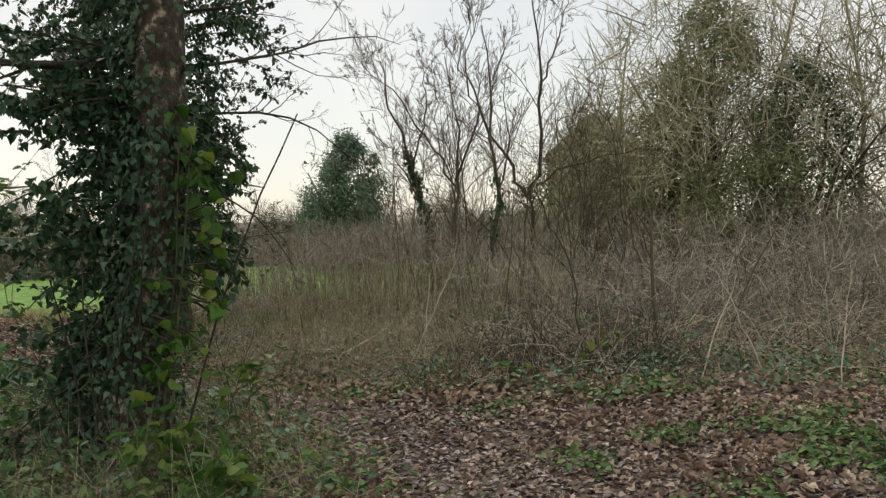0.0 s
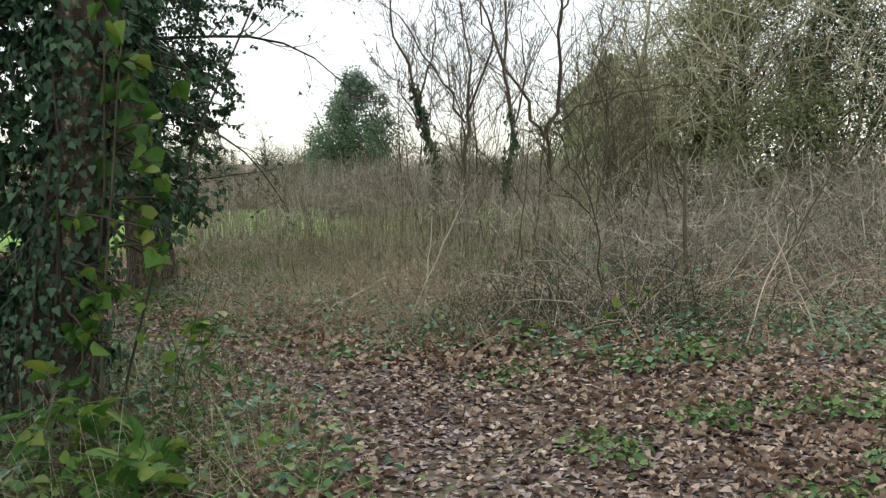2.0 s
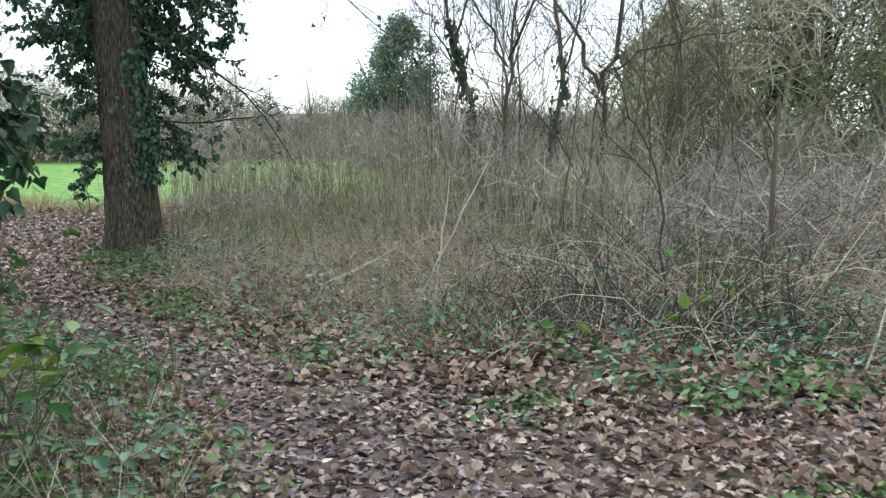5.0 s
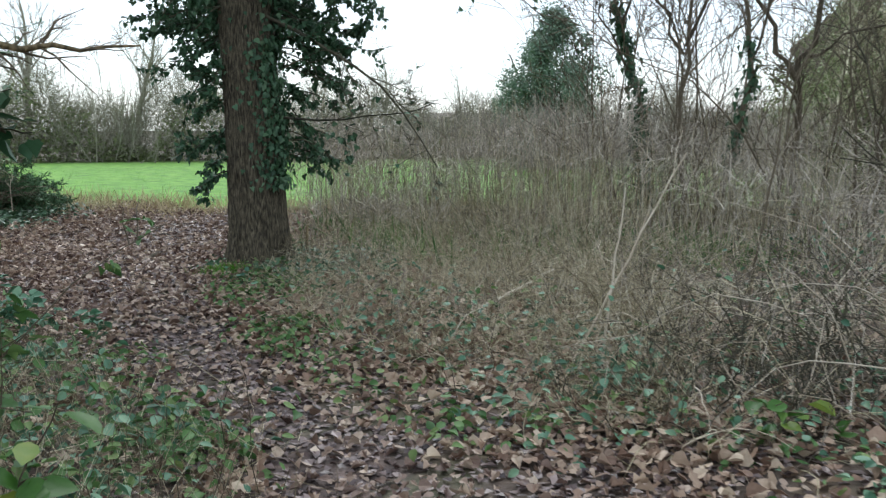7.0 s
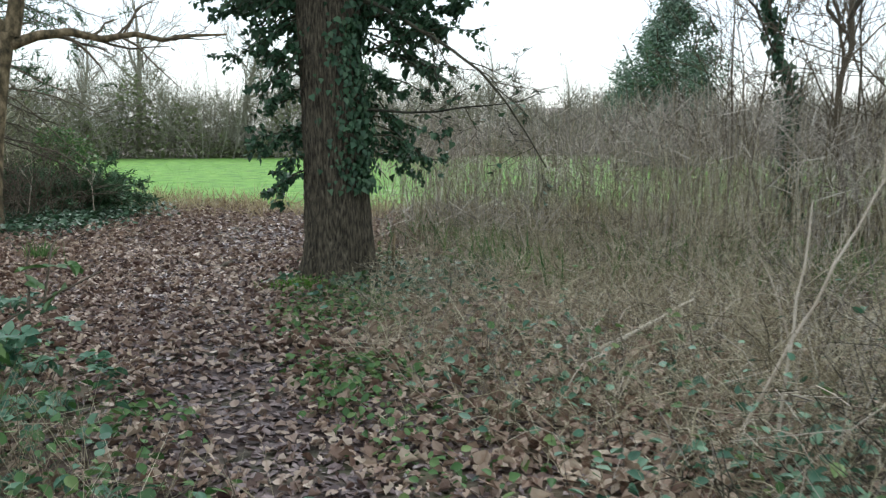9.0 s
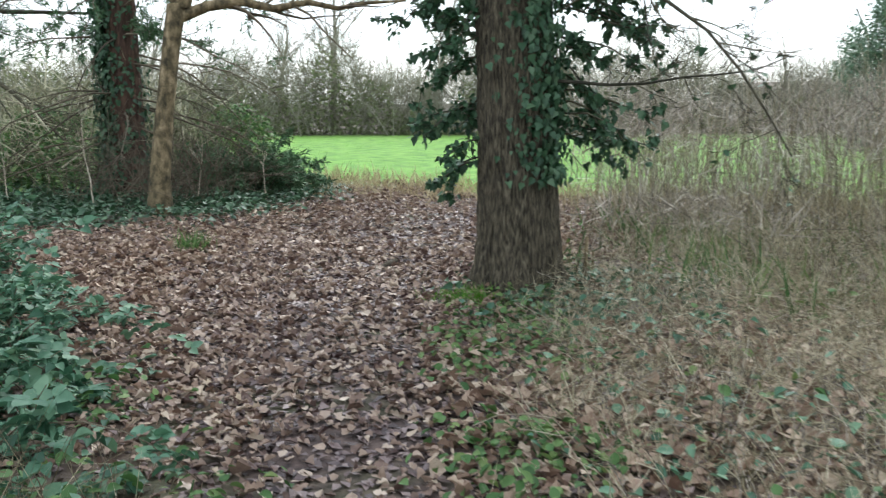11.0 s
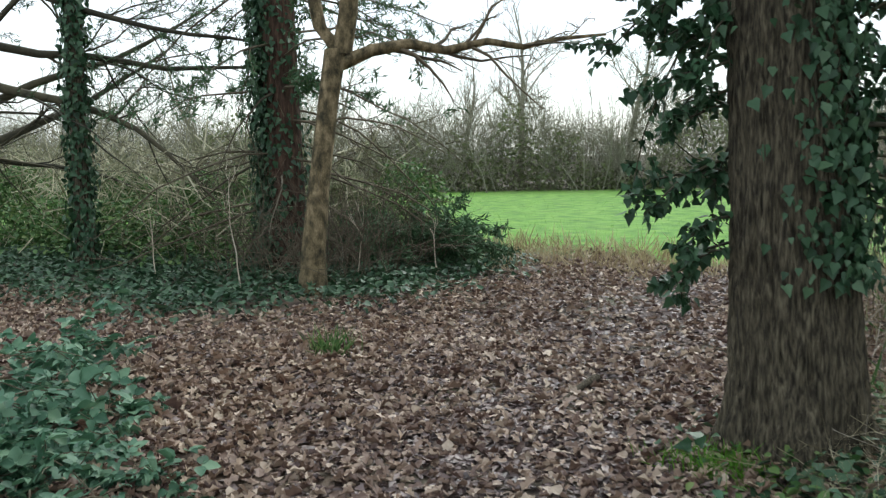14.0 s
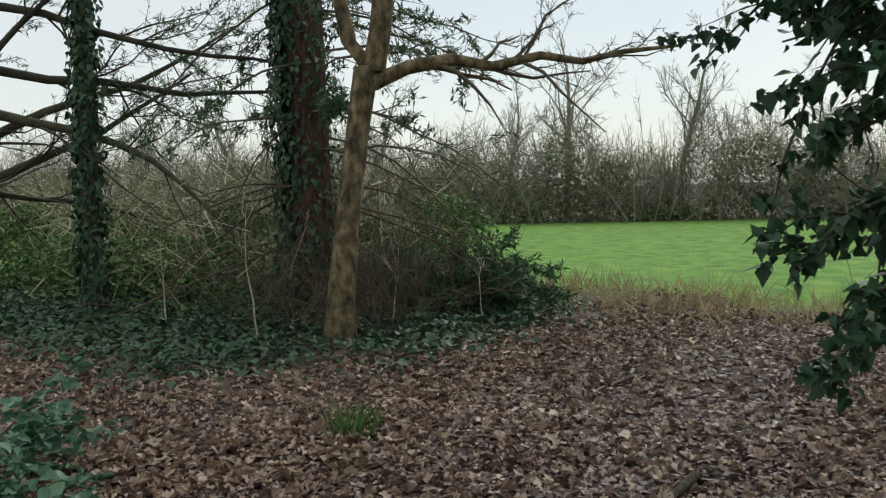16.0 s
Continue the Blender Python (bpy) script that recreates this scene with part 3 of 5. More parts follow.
# waist-high bramble tangle
stems("dead_brambles", M_GREYSTEM, clumps(4200, right, 0.3, 1.3, 3.0, -0.05), 1.25, 0.0042, 0.65, 0.34, "grey-brown tangled dead bramble stems", 3, 0.24, 5)
stems("dead_brambles", M_STRAW, clumps(2600, right, 0.3, 1.5, 4.0, 0.1), 1.3, 0.0042, 0.55, 0.30, "tan tangled dead bramble stems", 3, 0.2, 5)
stems("dark_canes", M_DARKTWIG, clumps(2600, right, 0.3, 1.2, 0.5, 0.05), 1.05, 0.0055, 0.45, 0.25, "dark brown bramble stems in the tangle", 2, 0.14, 5)
stems("dark_canes", M_DARKTWIG, clumps(900, left_front, 0.2, 1.4, 5.0, 0.1), 1.0, 0.004, 0.6, 0.3, "thin dark stems in the low tangle", 2, 0.14, 4)
# straight dead stems at the back, with rosy tops
stems("tall_dead_stems", M_STRAW, clumps(3900, back, 0.4, 1.1, 1.5, -0.5), 1.0, 0.0050, 0.10, 0.06, "tall straight tan dead willowherb stems", 0, 0.0, 4)
stems("tall_dead_stems", M_ROSY, clumps(1300, back, 0.4, 1.2, 2.5, -0.3), 1.08, 0.0042, 0.12, 0.07, "tall rosy brown dead willowherb stems", 3, 0.0, 4)
stems("dead_brambles", M_ROSY, clumps(4600, rback, 0.4, 0.9, 0.0, -0.1), 1.2, 0.006, 0.55, 0.28, "rosy brown bramble bank behind the thicket", 3, 0.16, 5)
arch = scatter(2600, front_strip, 0.2)
rng.shuffle(arch)
stems("bramble_canes", M_STRAW, arch[:520], 2.5, 0.0042, 0.9, 0.20, "pale tan arching bramble canes", 2, 0.34, 9)
stems("bleached_canes", M_BLEACH, arch[520:660], 2.1, 0.005, 0.8, 0.18, "bleached dead canes leaning in the thicket", 2, 0.22, 8)
loops = scatter(400, [(0.6, 8.9), (3.5, 8.9), (9, 9.4), (10, 13), (1.0, 12)], 0.2)
stems("bramble_canes", M_BLEACH, loops[:110], 2.3, 0.005, 0.8, 0.14, "long pale bramble canes looping over the tangle", 2, 0.26, 10)


def wisps(name, mat, pts, lo, hi, size, spread, label, category, template=WISP, follow=None):
    """Fine thin stalks and twigs, many of them, between lo and hi over the ground (follow: times a local height)."""
    b = Batch()
    p = pts.copy()
    n = len(p)
    p[:, 2] += (lo + (hi - lo) * rng.random(n)) * (1.0 if follow is None else follow(p[:, 0], p[:, 1]))
    b.pieces(p, rng.normal(size=(n, 3)), size * rng.uniform(0.5, 1.4, n), template, 0.0, np.tile(UP, (n, 1)) + spread * rng.normal(size=(n, 3)))
    return tagged(b.object(name, mat), label, category, kind="stuff")


wisps("dry_grass", M_STRAW, clumps(40000, left_front, 0.3, 2.2, 1.0, -0.3), 0.0, 0.55, 0.32, 0.95, "fine tan dry grass among the dead stems", "grass", HAIR, growth)
wisps("dry_grass", M_GREYSTEM, clumps(16000, right, 0.3, 1.7, 3.0, -0.1), 0.05, 0.7, 0.45, 1.3, "fine grey-brown twigs in the bramble tangle", "dry stems", HAIR, growth)
wisps("dry_twigs", M_ROSY, clumps(17000, rback, 0.4, 1.0, 2.0, -0.2), 0.2, 0.95, 0.5, 1.0, "fine rosy twigs over the bramble bank", "dry stems", WISP, growth)
wisps("dry_twigs", M_ROSY, clumps(21000, back, 0.4, 1.0, 4.0, -0.5), 0.55, 0.95, 0.34, 0.7, "fine rosy seed heads of the dead stems", "dry stems", WISP, growth)
wisps("dry_twigs", M_STRAW, clumps(12000, back, 0.4, 1.3, 2.0, -0.2), 0.0, 0.6, 0.5, 0.3, "fine tan stalks between the dead stems", "dry stems", HAIR, growth)
under = np.concatenate([scatter(11000, THICKET, 0.3, (-5.8, 8.2, 9, 20)), scatter(9000, left_front, 0.3), scatter(9000, front_strip, 0.3)])
carpet("fallen_leaves", M_RUST, under, 0.07, FLAKE, 0.05, 0.4, "tan fallen leaves under the dry stems", "leaf litter")
low_leaves("bramble_carpet", M_NETTLE, clumps(1500, THICKET, 0.3, 1.5, 6.0, 0.1)[:620], 8, 0.16, 0.22, 0.06, OVAL, "patchy green leaves under the dry stems", "undergrowth")
grass("green_grass", M_NETTLE, clumps(5000, [(-4.8, 15), (-3.2, 13.6), (-1.6, 13.2), (0.8, 14), (1, 16), (-6, 17.5)], 0.3, 1.3, 2.0, -0.2), 0.34, "thin green grass among the dead stems", 0.5)
low_leaves("bramble_carpet", M_BRAMBLE, clumps(900, right, 0.2, 1.2, 1.0, 0.1)[:330], 7, 0.2, 0.6, 0.05, OVAL, "scattered green bramble leaves in the tangle", "undergrowth")
wisps("verge_grass", M_STRAW, scatter(14000, VERGE, 0.2), 0.0, 0.25, 0.4, 1.0, "thin dry grass on the path verge", "grass", HAIR)
carpet("fallen_leaves", M_RUST, scatter(7000, VERGE, 0.2), 0.065, SCRAP, 0.06, 0.4, "tan fallen leaves caught in the verge plants", "leaf litter")
stems("verge_stalks", M_TWIG, scatter(800, VERGE, 0.15)[:420], 0.6, 0.0035, 0.6, 0.25, "thin brown stalks standing in the verge", 2, 0.12, 5, False)
edge = [(-4.6, 13), (-3.4, 10.8), (-2.4, 9.9), (-1.4, 9.1), (0, 8.4), (1.5, 7.9), (1.5, 9), (0, 9.6), (-1.8, 10.9), (-3.3, 12.4)]
carpet("fallen_leaves", M_RUST, scatter(9000, edge, 0.3), 0.068, MAPLE, 0.06, 0.4, "pale tan maple leaves heaped at the thicket edge", "leaf litter")
carpet("leaf_mulch", M_MULCH, scatter(12000, edge, 0.3), 0.062, FLAKE, 0.01, 0.2, "dark sodden leaves at the thicket edge", "leaf litter")
low_leaves("shrub_leaves", M_NETTLE, scatter(900, [(-18, 13.5), (-13.7, 14.5), (-13.4, 16.2), (-18, 15.8)], 0.2)[:560], 7, 0.22, 0.95, 0.08, OVAL, "yellow-green leafy undergrowth behind the ivy", "undergrowth")
den = [(-1.0, 9.6), (0.3, 8.85), (1.6, 8.6), (2.6, 9.6), (0, 10.6)]
stems("dark_canes", M_DARKTWIG, scatter(900, den, 0.2)[:420], 1.15, 0.0055, 0.5, 0.28, "dense dark bramble stems by the path", 3, 0.16, 5)
wisps("bush_twigs", M_OLIVETWIG, scatter(5000, [(-22, 13.6), (-13.6, 14.6), (-12.6, 17.5), (-15, 18.6), (-24, 16.5)], 0.3), 0.2, 1.7, 0.8, 1.0, "haze of thin olive twigs in the shrubs", "twigs", TWIGLET)


# ---- fallen and leaning sticks ----
def stick(name, a, b_, r, forks, mat, label, bend=0.05):
    b = Batch()
    a, b_ = np.array(a, float), np.array(b_, float)
    P = (a + (b_ - a) * np.linspace(0, 1, 9)[:, None])[None]
    P = P + bend * np.cumsum(rng.normal(size=P.shape), 1) * 0.25
    R = taper([r], [r * 0.45], 9)
    b.tubes(P, R, 8)
    if forks:
        for Q, S in grow(P, R, 1, [forks], 0.5, 0.5, 0.1, 0.12, 5, 0.3, 0.6)[1:]:
            b.tubes(Q, S, 5)
    return tagged(b.object(name, mat), label, "branch")


stick("fallen_branch", (-1.95, 11.37, -0.03), (-1.45, 12.1, 0.2), 0.018, 1, M_BLEACH, "pale bleached broken branch lying in dry grass", 0.02)
stick("leaning_stick", (-1.04, 10.15, -0.15), (-0.40, 10.62, 1.2), 0.009, 2, M_BLEACH, "pale dead stick leaning in the thicket", 0.03)
stick("leaning_stick", (-0.84, 10.15, -0.15), (-0.76, 10.5, 0.98), 0.009, 1, M_BLEACH, "thin pale dead stick standing in the thicket", 0.03)
stick("fallen_log", (-6.62, 14.03, -0.13), (-6.38, 13.4, -0.12), 0.03, 0, M_OAKBARK, "grey weathered branch lying on fallen leaves", 0.02)
stick("fallen_branch", (-9.36, 14.06, -0.1), (-9.4, 15.0, -0.1), 0.014, 2, M_OAKBARK, "thin brown twig lying on fallen leaves")
for x, y, dx in ((1.9, 8.6, 0.5), (2.6, 8.8, -0.4), (3.2, 8.5, 0.3)):
    stick("leaning_stick", (x, y, -0.08), (x + dx, y + 0.5, 0.95), 0.008, 2, M_BLEACH, "thin pale dead stick leaning in brambles")


# ---- trees ----
def trunk_mesh(name, axis_pts, radii, mat, parent, sides=48, rings=110, ridge=0.05, flare=0.0, freq=9.0):
    """A trunk with furrowed bark and a flared, lobed foot."""
    ax, rr = np.array(axis_pts, float), np.array(radii, float)
    s = np.linspace(0, len(ax) - 1, rings)
    C = np.stack([np.interp(s, np.arange(len(ax)), ax[:, i]) for i in range(3)], -1)
    r0 = np.interp(s, np.arange(len(ax)), rr)
    b = Batch()
    V = np.zeros((rings, sides, 3))
    for i in range(rings):
        h = C[i, 2] - C[0, 2]
        for j in range(sides):
            a = 2 * math.pi * j / sides
            ca, sa = math.cos(a), math.sin(a)
            f1 = noise.noise(Vector((ca * freq * 0.9, sa * freq * 0.9, h * 4.5 + 3)))
            f2 = noise.noise(Vector((ca * freq * 2, sa * freq * 2, h * 9)))
            f3 = noise.noise(Vector((ca * 1.2, sa * 1.2, h * 0.8)))
            k = 1 + ridge * (1 - 2.2 * abs(f1)) + ridge * 0.5 * f2 + 0.06 * f3
            k += flare * math.exp(-h / 0.22) * (0.7 + 0.5 * math.sin(5 * a + 1) + 0.2 * f3)
            V[i, j] = C[i] + r0[i] * k * np.array([ca, sa, 0])
    idx = np.arange(rings * sides).reshape(rings, sides)
    nx = np.roll(idx, -1, 1)
    b.put(V, np.stack([idx[:-1], nx[:-1], nx[1:], idx[1:]], -1).reshape(-1, 4))
    return b.object(name, mat, True, parent)


def tree_root(name, x, y, label, category="tree", group=""):
    e = new(name)
    e.location = (0, 0, 0)
    return tagged(e, label, category, group)


def trunk_leaves(b, axis_pts, radii, n, z0, z1, size, template, face=None, out=0.12, bias=0.0):
    """Ivy over a trunk: denser on the side that face names."""
    ax, rr = np.array(axis_pts, float), np.array(radii, float)
    z = z0 + (z1 - z0) * rng.random(n)
    C = np.stack([np.interp(z, ax[:, 2], ax[:, i]) for i in range(3)], -1)
    r = np.interp(z, ax[:, 2], rr)
    a = rng.uniform(0, 2 * np.pi, n)
    if face is not None:
        a = np.where(rng.random(n) < bias, face + 0.5 * rng.normal(size=n), a)
    N = np.stack([np.cos(a), np.sin(a), np.full(n, 0.25)], -1)
    C[:, :2] += N[:, :2] * (r * 1.03 + out * rng.random(n) ** 2)[:, None]
    b.pieces(C, N, size * rng.uniform(0.5, 1.3, n), template, 0.35, np.tile(-UP, (n, 1)))


def leaf_sprays(leaf, twig, starts, dirs, length, n_leaf, size, template, droop=0.10, kids=4, spread=0.9):
    """Leafy side shoots."""
    P = paths(starts, dirs, length, 6, 0.18, droop)
    R = taper(np.full(len(P), 0.010), np.full(len(P), 0.004), 6)
    lv = grow(P, R, 1, [kids], 0.45, spread, 0.0, 0.2, 4, 0.2)
    for Q, S in lv:
        twig.tubes(Q, S, 4)
    for (Q, S), share in zip(lv, (0.35, 0.65)):
        at, nn = points_on(Q, S, int(n_leaf * share), 0.03)
        leaf.pieces(at, nn + np.array([0, 0, 0.5]), size * rng.uniform(0.55, 1.3, len(at)), template, 0.4, np.tile(-UP, (len(at), 1)) + nn)


# oak wrapped in ivy, beside the path
OAK = [(-4.92, 13.47, -0.2), (-4.93, 13.47, 0.3), (-4.96, 13.47, 1.0), (-5.02, 13.48, 2.0), (-5.08, 13.53, 3.2), (-5.1, 13.6, 5.5), (-5.1, 13.65, 8.0)]
OAKR = [0.325, 0.295, 0.28, 0.275, 0.275, 0.25, 0.18]
oak = tree_root("oak_tree", -4.95, 13.45, "large oak with furrowed brown bark and climbing ivy", "tree")
trunk_mesh("trunk", OAK, OAKR, M_OAKBARK, oak, 132, 170, 0.075, 0.45, 13)
tw, lf = Batch(), Batch()
n = 130
zz = rng.uniform(2.4, 6.0, n)
aa = rng.uniform(0, 2 * np.pi, n)
aa = np.where((zz < 3.5) & (np.cos(aa + 1.06) > 0.45), aa + np.pi, aa)  # the trunk stays bare towards the path
st = np.stack([-5.0 + 0.25 * np.cos(aa), 13.55 + 0.25 * np.sin(aa), zz], -1)
leaf_sprays(lf, tw, st, np.stack([np.cos(aa), np.sin(aa), rng.uniform(-0.3, 0.4, n)], -1), rng.uniform(0.6, 1.35, n) * (1 + 0.6 * smooth(3.2, 4.2, zz)), 28000, 0.066, ADULT, 0.12, 6)
# shoots that hang lower on the two sides of the trunk
left, rite = np.array([-0.87, -0.45, 0.0]), np.array([0.87, 0.45, 0.0])
for sd, k0, z0, z1, ln in ((left, 18, 0.85, 2.7, 0.62), (left, 12, 2.2, 3.2, 1.1), (rite, 22, 1.1, 2.8, 0.75), (rite, 10, 2.2, 3.4, 1.2)):
    st = np.array([-4.94, 13.51, 0]) + 0.24 * sd + np.stack([np.zeros(k0), np.zeros(k0), np.linspace(z0, z1, k0)], -1)
    leaf_sprays(lf, tw, st, np.tile(sd, (k0, 1)) + 0.28 * rng.normal(size=(k0, 3)), ln * rng.uniform(0.5, 1.15, k0), 75 * k0, 0.06, IVYLEAF, 0.12, 5)
trunk_leaves(lf, OAK, OAKR, 1200, 0.75, 2.3, 0.060, IVYLEAF, -0.05, 0.12, 1.0)
trunk_leaves(lf, OAK, OAKR, 1200, 2.2, 6.0, 0.066, IVYLEAF, 0.2, 0.25, 0.92)
# long bare limbs reaching over the thicket
limb0 = paths(np.array([(-4.8, 13.45, 2.55), (-4.8, 13.45, 1.5), (-4.9, 13.5, 3.4), (-5.3, 13.5, 3.6), (-5.2, 13.3, 4.2), (-4.9, 13.6, 4.2), (-4.9, 13.5, 4.9)]),
              np.array([(0.95, 0.35, -0.28), (0.95, 0.1, -0.12), (0.9, 0.7, 0.2), (-0.8, 0.6, 0.2), (-0.1, -1, 0.35), (1, 0.1, 0.12), (0.9, -0.35, 0.1)]), np.array([2.5, 1.9, 3.6, 3.0, 3.0, 4.4, 4.2]), 8, 0.11, 0.02)
lv = grow(limb0, taper([0.02, 0.014, 0.03, 0.03, 0.03, 0.03, 0.03], [0.006, 0.004, 0.006, 0.006, 0.006, 0.005, 0.005], 8), 3, [10, 6, 4], 0.42, 0.8, -0.06, 0.26)
lb = Batch()
put_levels(lv, lb, tw)
at, nn = points_on(*lv[2], 700, 0.03)
lf.pieces(at[:130], nn[:130] + UP, 0.07 * rng.uniform(0.5, 1.2, 130), IVYLEAF, 0.4)
lb.object("limbs", M_DARKTWIG, True, oak)
tw.object("twigs", M_DARKTWIG, True, oak)
lf.object("ivy", M_IVY, True, oak)
sn = Batch()
sn.tubes(paths(np.array([(-4.48, 13.66, -0.1), (-4.44, 13.74, -0.1), (-4.50, 13.58, -0.1)]), np.array([(0, 0.1, 1.0)] * 3), np.array([0.42, 0.3, 0.25]), 5, 0.05), taper([0.022, 0.02, 0.014], [0.012, 0.008, 0.006], 5), 7)
sn.object("splintered_stub", M_PALEBARK, True, oak)

# first trunk, smothered in ivy and brambles
FIRST = [(-2.62, 6.1, -0.2), (-2.5, 6.1, 0.5), (-2.33, 6.08, 1.5), (-2.24, 6.08, 2.2), (-2.2, 6.1, 3.5), (-2.1, 6.1, 6)]
FIRSTR = [0.27, 0.22, 0.175, 0.165, 0.16, 0.12]
first = tree_root("ivied_tree", -2.5, 6.1, "trunk with peeling pale bark smothered in ivy", "tree")
trunk_mesh("trunk", FIRST, FIRSTR, M_PLANE, first, 48, 120, 0.05, 0.3, 7)
tw, lf, li = Batch(), Batch(), Batch()
trunk_leaves(lf, FIRST, FIRSTR, 2700, -0.1, 2.3, 0.05, IVYLEAF, 3.9, 0.10, 0.2)
trunk_leaves(lf, FIRST, FIRSTR, 1500, 1.2, 4.5, 0.055, IVYLEAF, 3.6, 0.22, 0.75)


def first_sprays(batch, n, x, y, z0, z1, dx, dy, dz, l0, l1, leaves, size, template, kids=5):
    st = np.stack([np.full(n, x), np.full(n, y), rng.uniform(z0, z1, n)], -1)
    leaf_sprays(batch, tw, st, np.stack([rng.uniform(*dx, n), rng.uniform(*dy, n), rng.uniform(*dz, n)], -1), rng.uniform(l0, l1, n), leaves, size, template, 0.1, kids)


first_sprays(lf, 40, -2.45, 6.15, 1.3, 3.0, (-1.0, -0.3), (-0.4, 0.7), (-0.2, 0.4), 0.35, 1.15, 3800, 0.06, IVYLEAF)
first_sprays(lf, 34, -2.5, 6.15, 0.3, 1.3, (-1.0, -0.3), (-0.3, 0.7), (-0.2, 0.3), 0.3, 1.3, 2600, 0.06, IVYLEAF)
first_sprays(lf, 16, -2.35, 6.25, 2.4, 4.6, (-1.0, -0.2), (0.0, 0.9), (-0.1, 0.4), 0.6, 1.2, 1900, 0.06, IVYLEAF)
first_sprays(lf, 16, -2.12, 6.15, 1.4, 2.6, (0.5, 1.0), (0.2, 1.0), (-0.3, 0.2), 0.2, 0.6, 900, 0.055, IVYLEAF)
first_sprays(li, 15, -2.12, 5.98, 1.0, 2.5, (0.5, 1.0), (-0.4, 0.2), (-0.2, 0.25), 0.2, 0.5, 85, 0.10, MAPLE, 3)
first_sprays(li, 10, -2.35, 5.9, 0.4, 1.3, (0.4, 1.0), (-0.6, 0.1), (-0.1, 0.3), 0.25, 0.6, 55, 0.09, MAPLE, 3)
vine = paths(np.array([(-2.75 + 0.07 * i, 5.86 + 0.01 * i, -0.1) for i in range(9)]), np.array([(0.035 * (i - 1), 0.02, 1.0) for i in range(9)]), np.linspace(1.4, 2.6, 9), 10, 0.045)
tw.tubes(vine, taper(np.full(9, 0.010), np.full(9, 0.005), 10), 5)
cross = paths(np.array([(-2.9 + 0.05 * i, 5.85, 0.3 + 0.2 * i) for i in range(8)]), np.array([(0.9, 0.0, 0.25 + 0.1 * i) for i in range(8)]), np.linspace(0.5, 0.8, 8), 8, 0.1)
tw.tubes(cross, taper(np.full(8, 0.006), np.full(8, 0.003), 8), 5)
ll = grow(paths(np.array([(-2.2, 6.1, 3.3), (-2.15, 6.1, 3.9), (-2.3, 6.1, 2.75)]), np.array([(0.3, 1.0, 0.35), (0.6, 0.9, 0.35), (-1, 0.2, 0.1)]), np.array([2.6, 2.6, 2.0]), 8, 0.1), taper([0.022, 0.02, 0.045], [0.01, 0.01, 0.01], 8), 3, [9, 7, 5], 0.4, 0.75, 0.0, 0.2)
put_levels(ll, tw, tw)
tw.object("twigs", M_DARKTWIG, True, first)
lf.object("ivy", M_IVY, True, first)
li.object("young_leaves", M_LIME, True, first)


# bramble bushes
def bramble(name, pts, length, n_leaf, size, mat, label, droop=0.3, lean=0.8, most_x=99.0, template=OVAL):
    e = tree_root(name, 0, 0, label, "bramble bush")
    tw, lf = Batch(), Batch()
    n = len(pts)
    d = np.concatenate([lean * rng.normal(size=(n, 2)), np.ones((n, 1)) * 0.9], 1)
    P = paths(pts, d, length * rng.uniform(0.6, 1.2, n), 9, 0.12, droop)
    P[:, :, 0] = np.minimum(P[:, :, 0], most_x)
    P[:, :, 2] = np.maximum(P[:, :, 2], ground_z(P[:, :, 0], P[:, :, 1]) + 0.03)
    R = taper(np.full(n, 0.005), np.full(n, 0.002), 9)
    lv = grow(P, R, 1, [4], 0.28, 0.9, 0.15, 0.2, 4, 0.2)
    for Q, S in lv:
        tw.tubes(Q, S, 4)
    for (Q, S), share in zip(lv, (0.4, 0.6)):
        at, nn = points_on(Q, S, int(n_leaf * share), 0.04)
        lf.pieces(at, nn * 0.4 + UP, size * rng.uniform(0.55, 1.3, len(at)), template, 0.3)
    tw.object("canes", M_TWIG, True, e)
    lf.object("leaves", mat, True, e)
    return e


bp = scatter(700, [(-4.4, 8.8), (-5.5, 9.65), (-7.1, 10.65), (-8.7, 11.5), (-9.6, 11.0), (-7.5, 9.2), (-5.1, 8.0)], 0.1)
bramble("bramble_bush", bp[:190], 1.2, 7000, 0.12, M_BRAMBLE, "sprawling bramble bush with blue-green leaves beside the path", template=TREFOIL)
bp = scatter(400, [(-1.9, 4.4), (-1.9, 5.8), (-2.4, 6.9), (-3.6, 6.8), (-3.4, 4.0)], 0.1)
bramble("bramble_bush", bp[:80], 1.05, 1500, 0.11, M_NETTLE, "tangled brambles round the ivied trunk", template=TREFOIL)
bp = scatter(200, [(-1.55, 4.7), (-1.65, 5.5), (-2.05, 5.5), (-2.0, 4.6)], 0.05)
bramble("bramble_bush", bp[:26], 0.75, 170, 0.19, M_LIME, "bright green young bramble shoots by the path", 0.12, 0.5, template=TREFOIL)
bp = scatter(60, [(-3.6, 6.2), (-2.9, 6.3), (-2.9, 7.2), (-3.8, 7.2)], 0.05)
bramble("bramble_bush", bp[:14], 2.2, 330, 0.10, M_NETTLE, "tall rambling brambles behind the ivied trunk", 0.1, 0.32, template=TREFOIL)
bp = np.array([(-1.75, 6.25, -0.1), (-1.85, 6.35, -0.1), (-1.95, 6.2, -0.1), (-2.0, 6.4, -0.1)])
bramble("bramble_shoots", bp, 0.95, 50, 0.09, M_LIME, "tall green bramble shoots standing beside the path", 0.0, 0.1, -1.4)
bp = np.array([(0.45, 9.1, -0.1), (0.65, 9.15, -0.1), (0.95, 9.2, -0.1), (1.2, 9.3, -0.1), (1.9, 9.4, -0.1)])
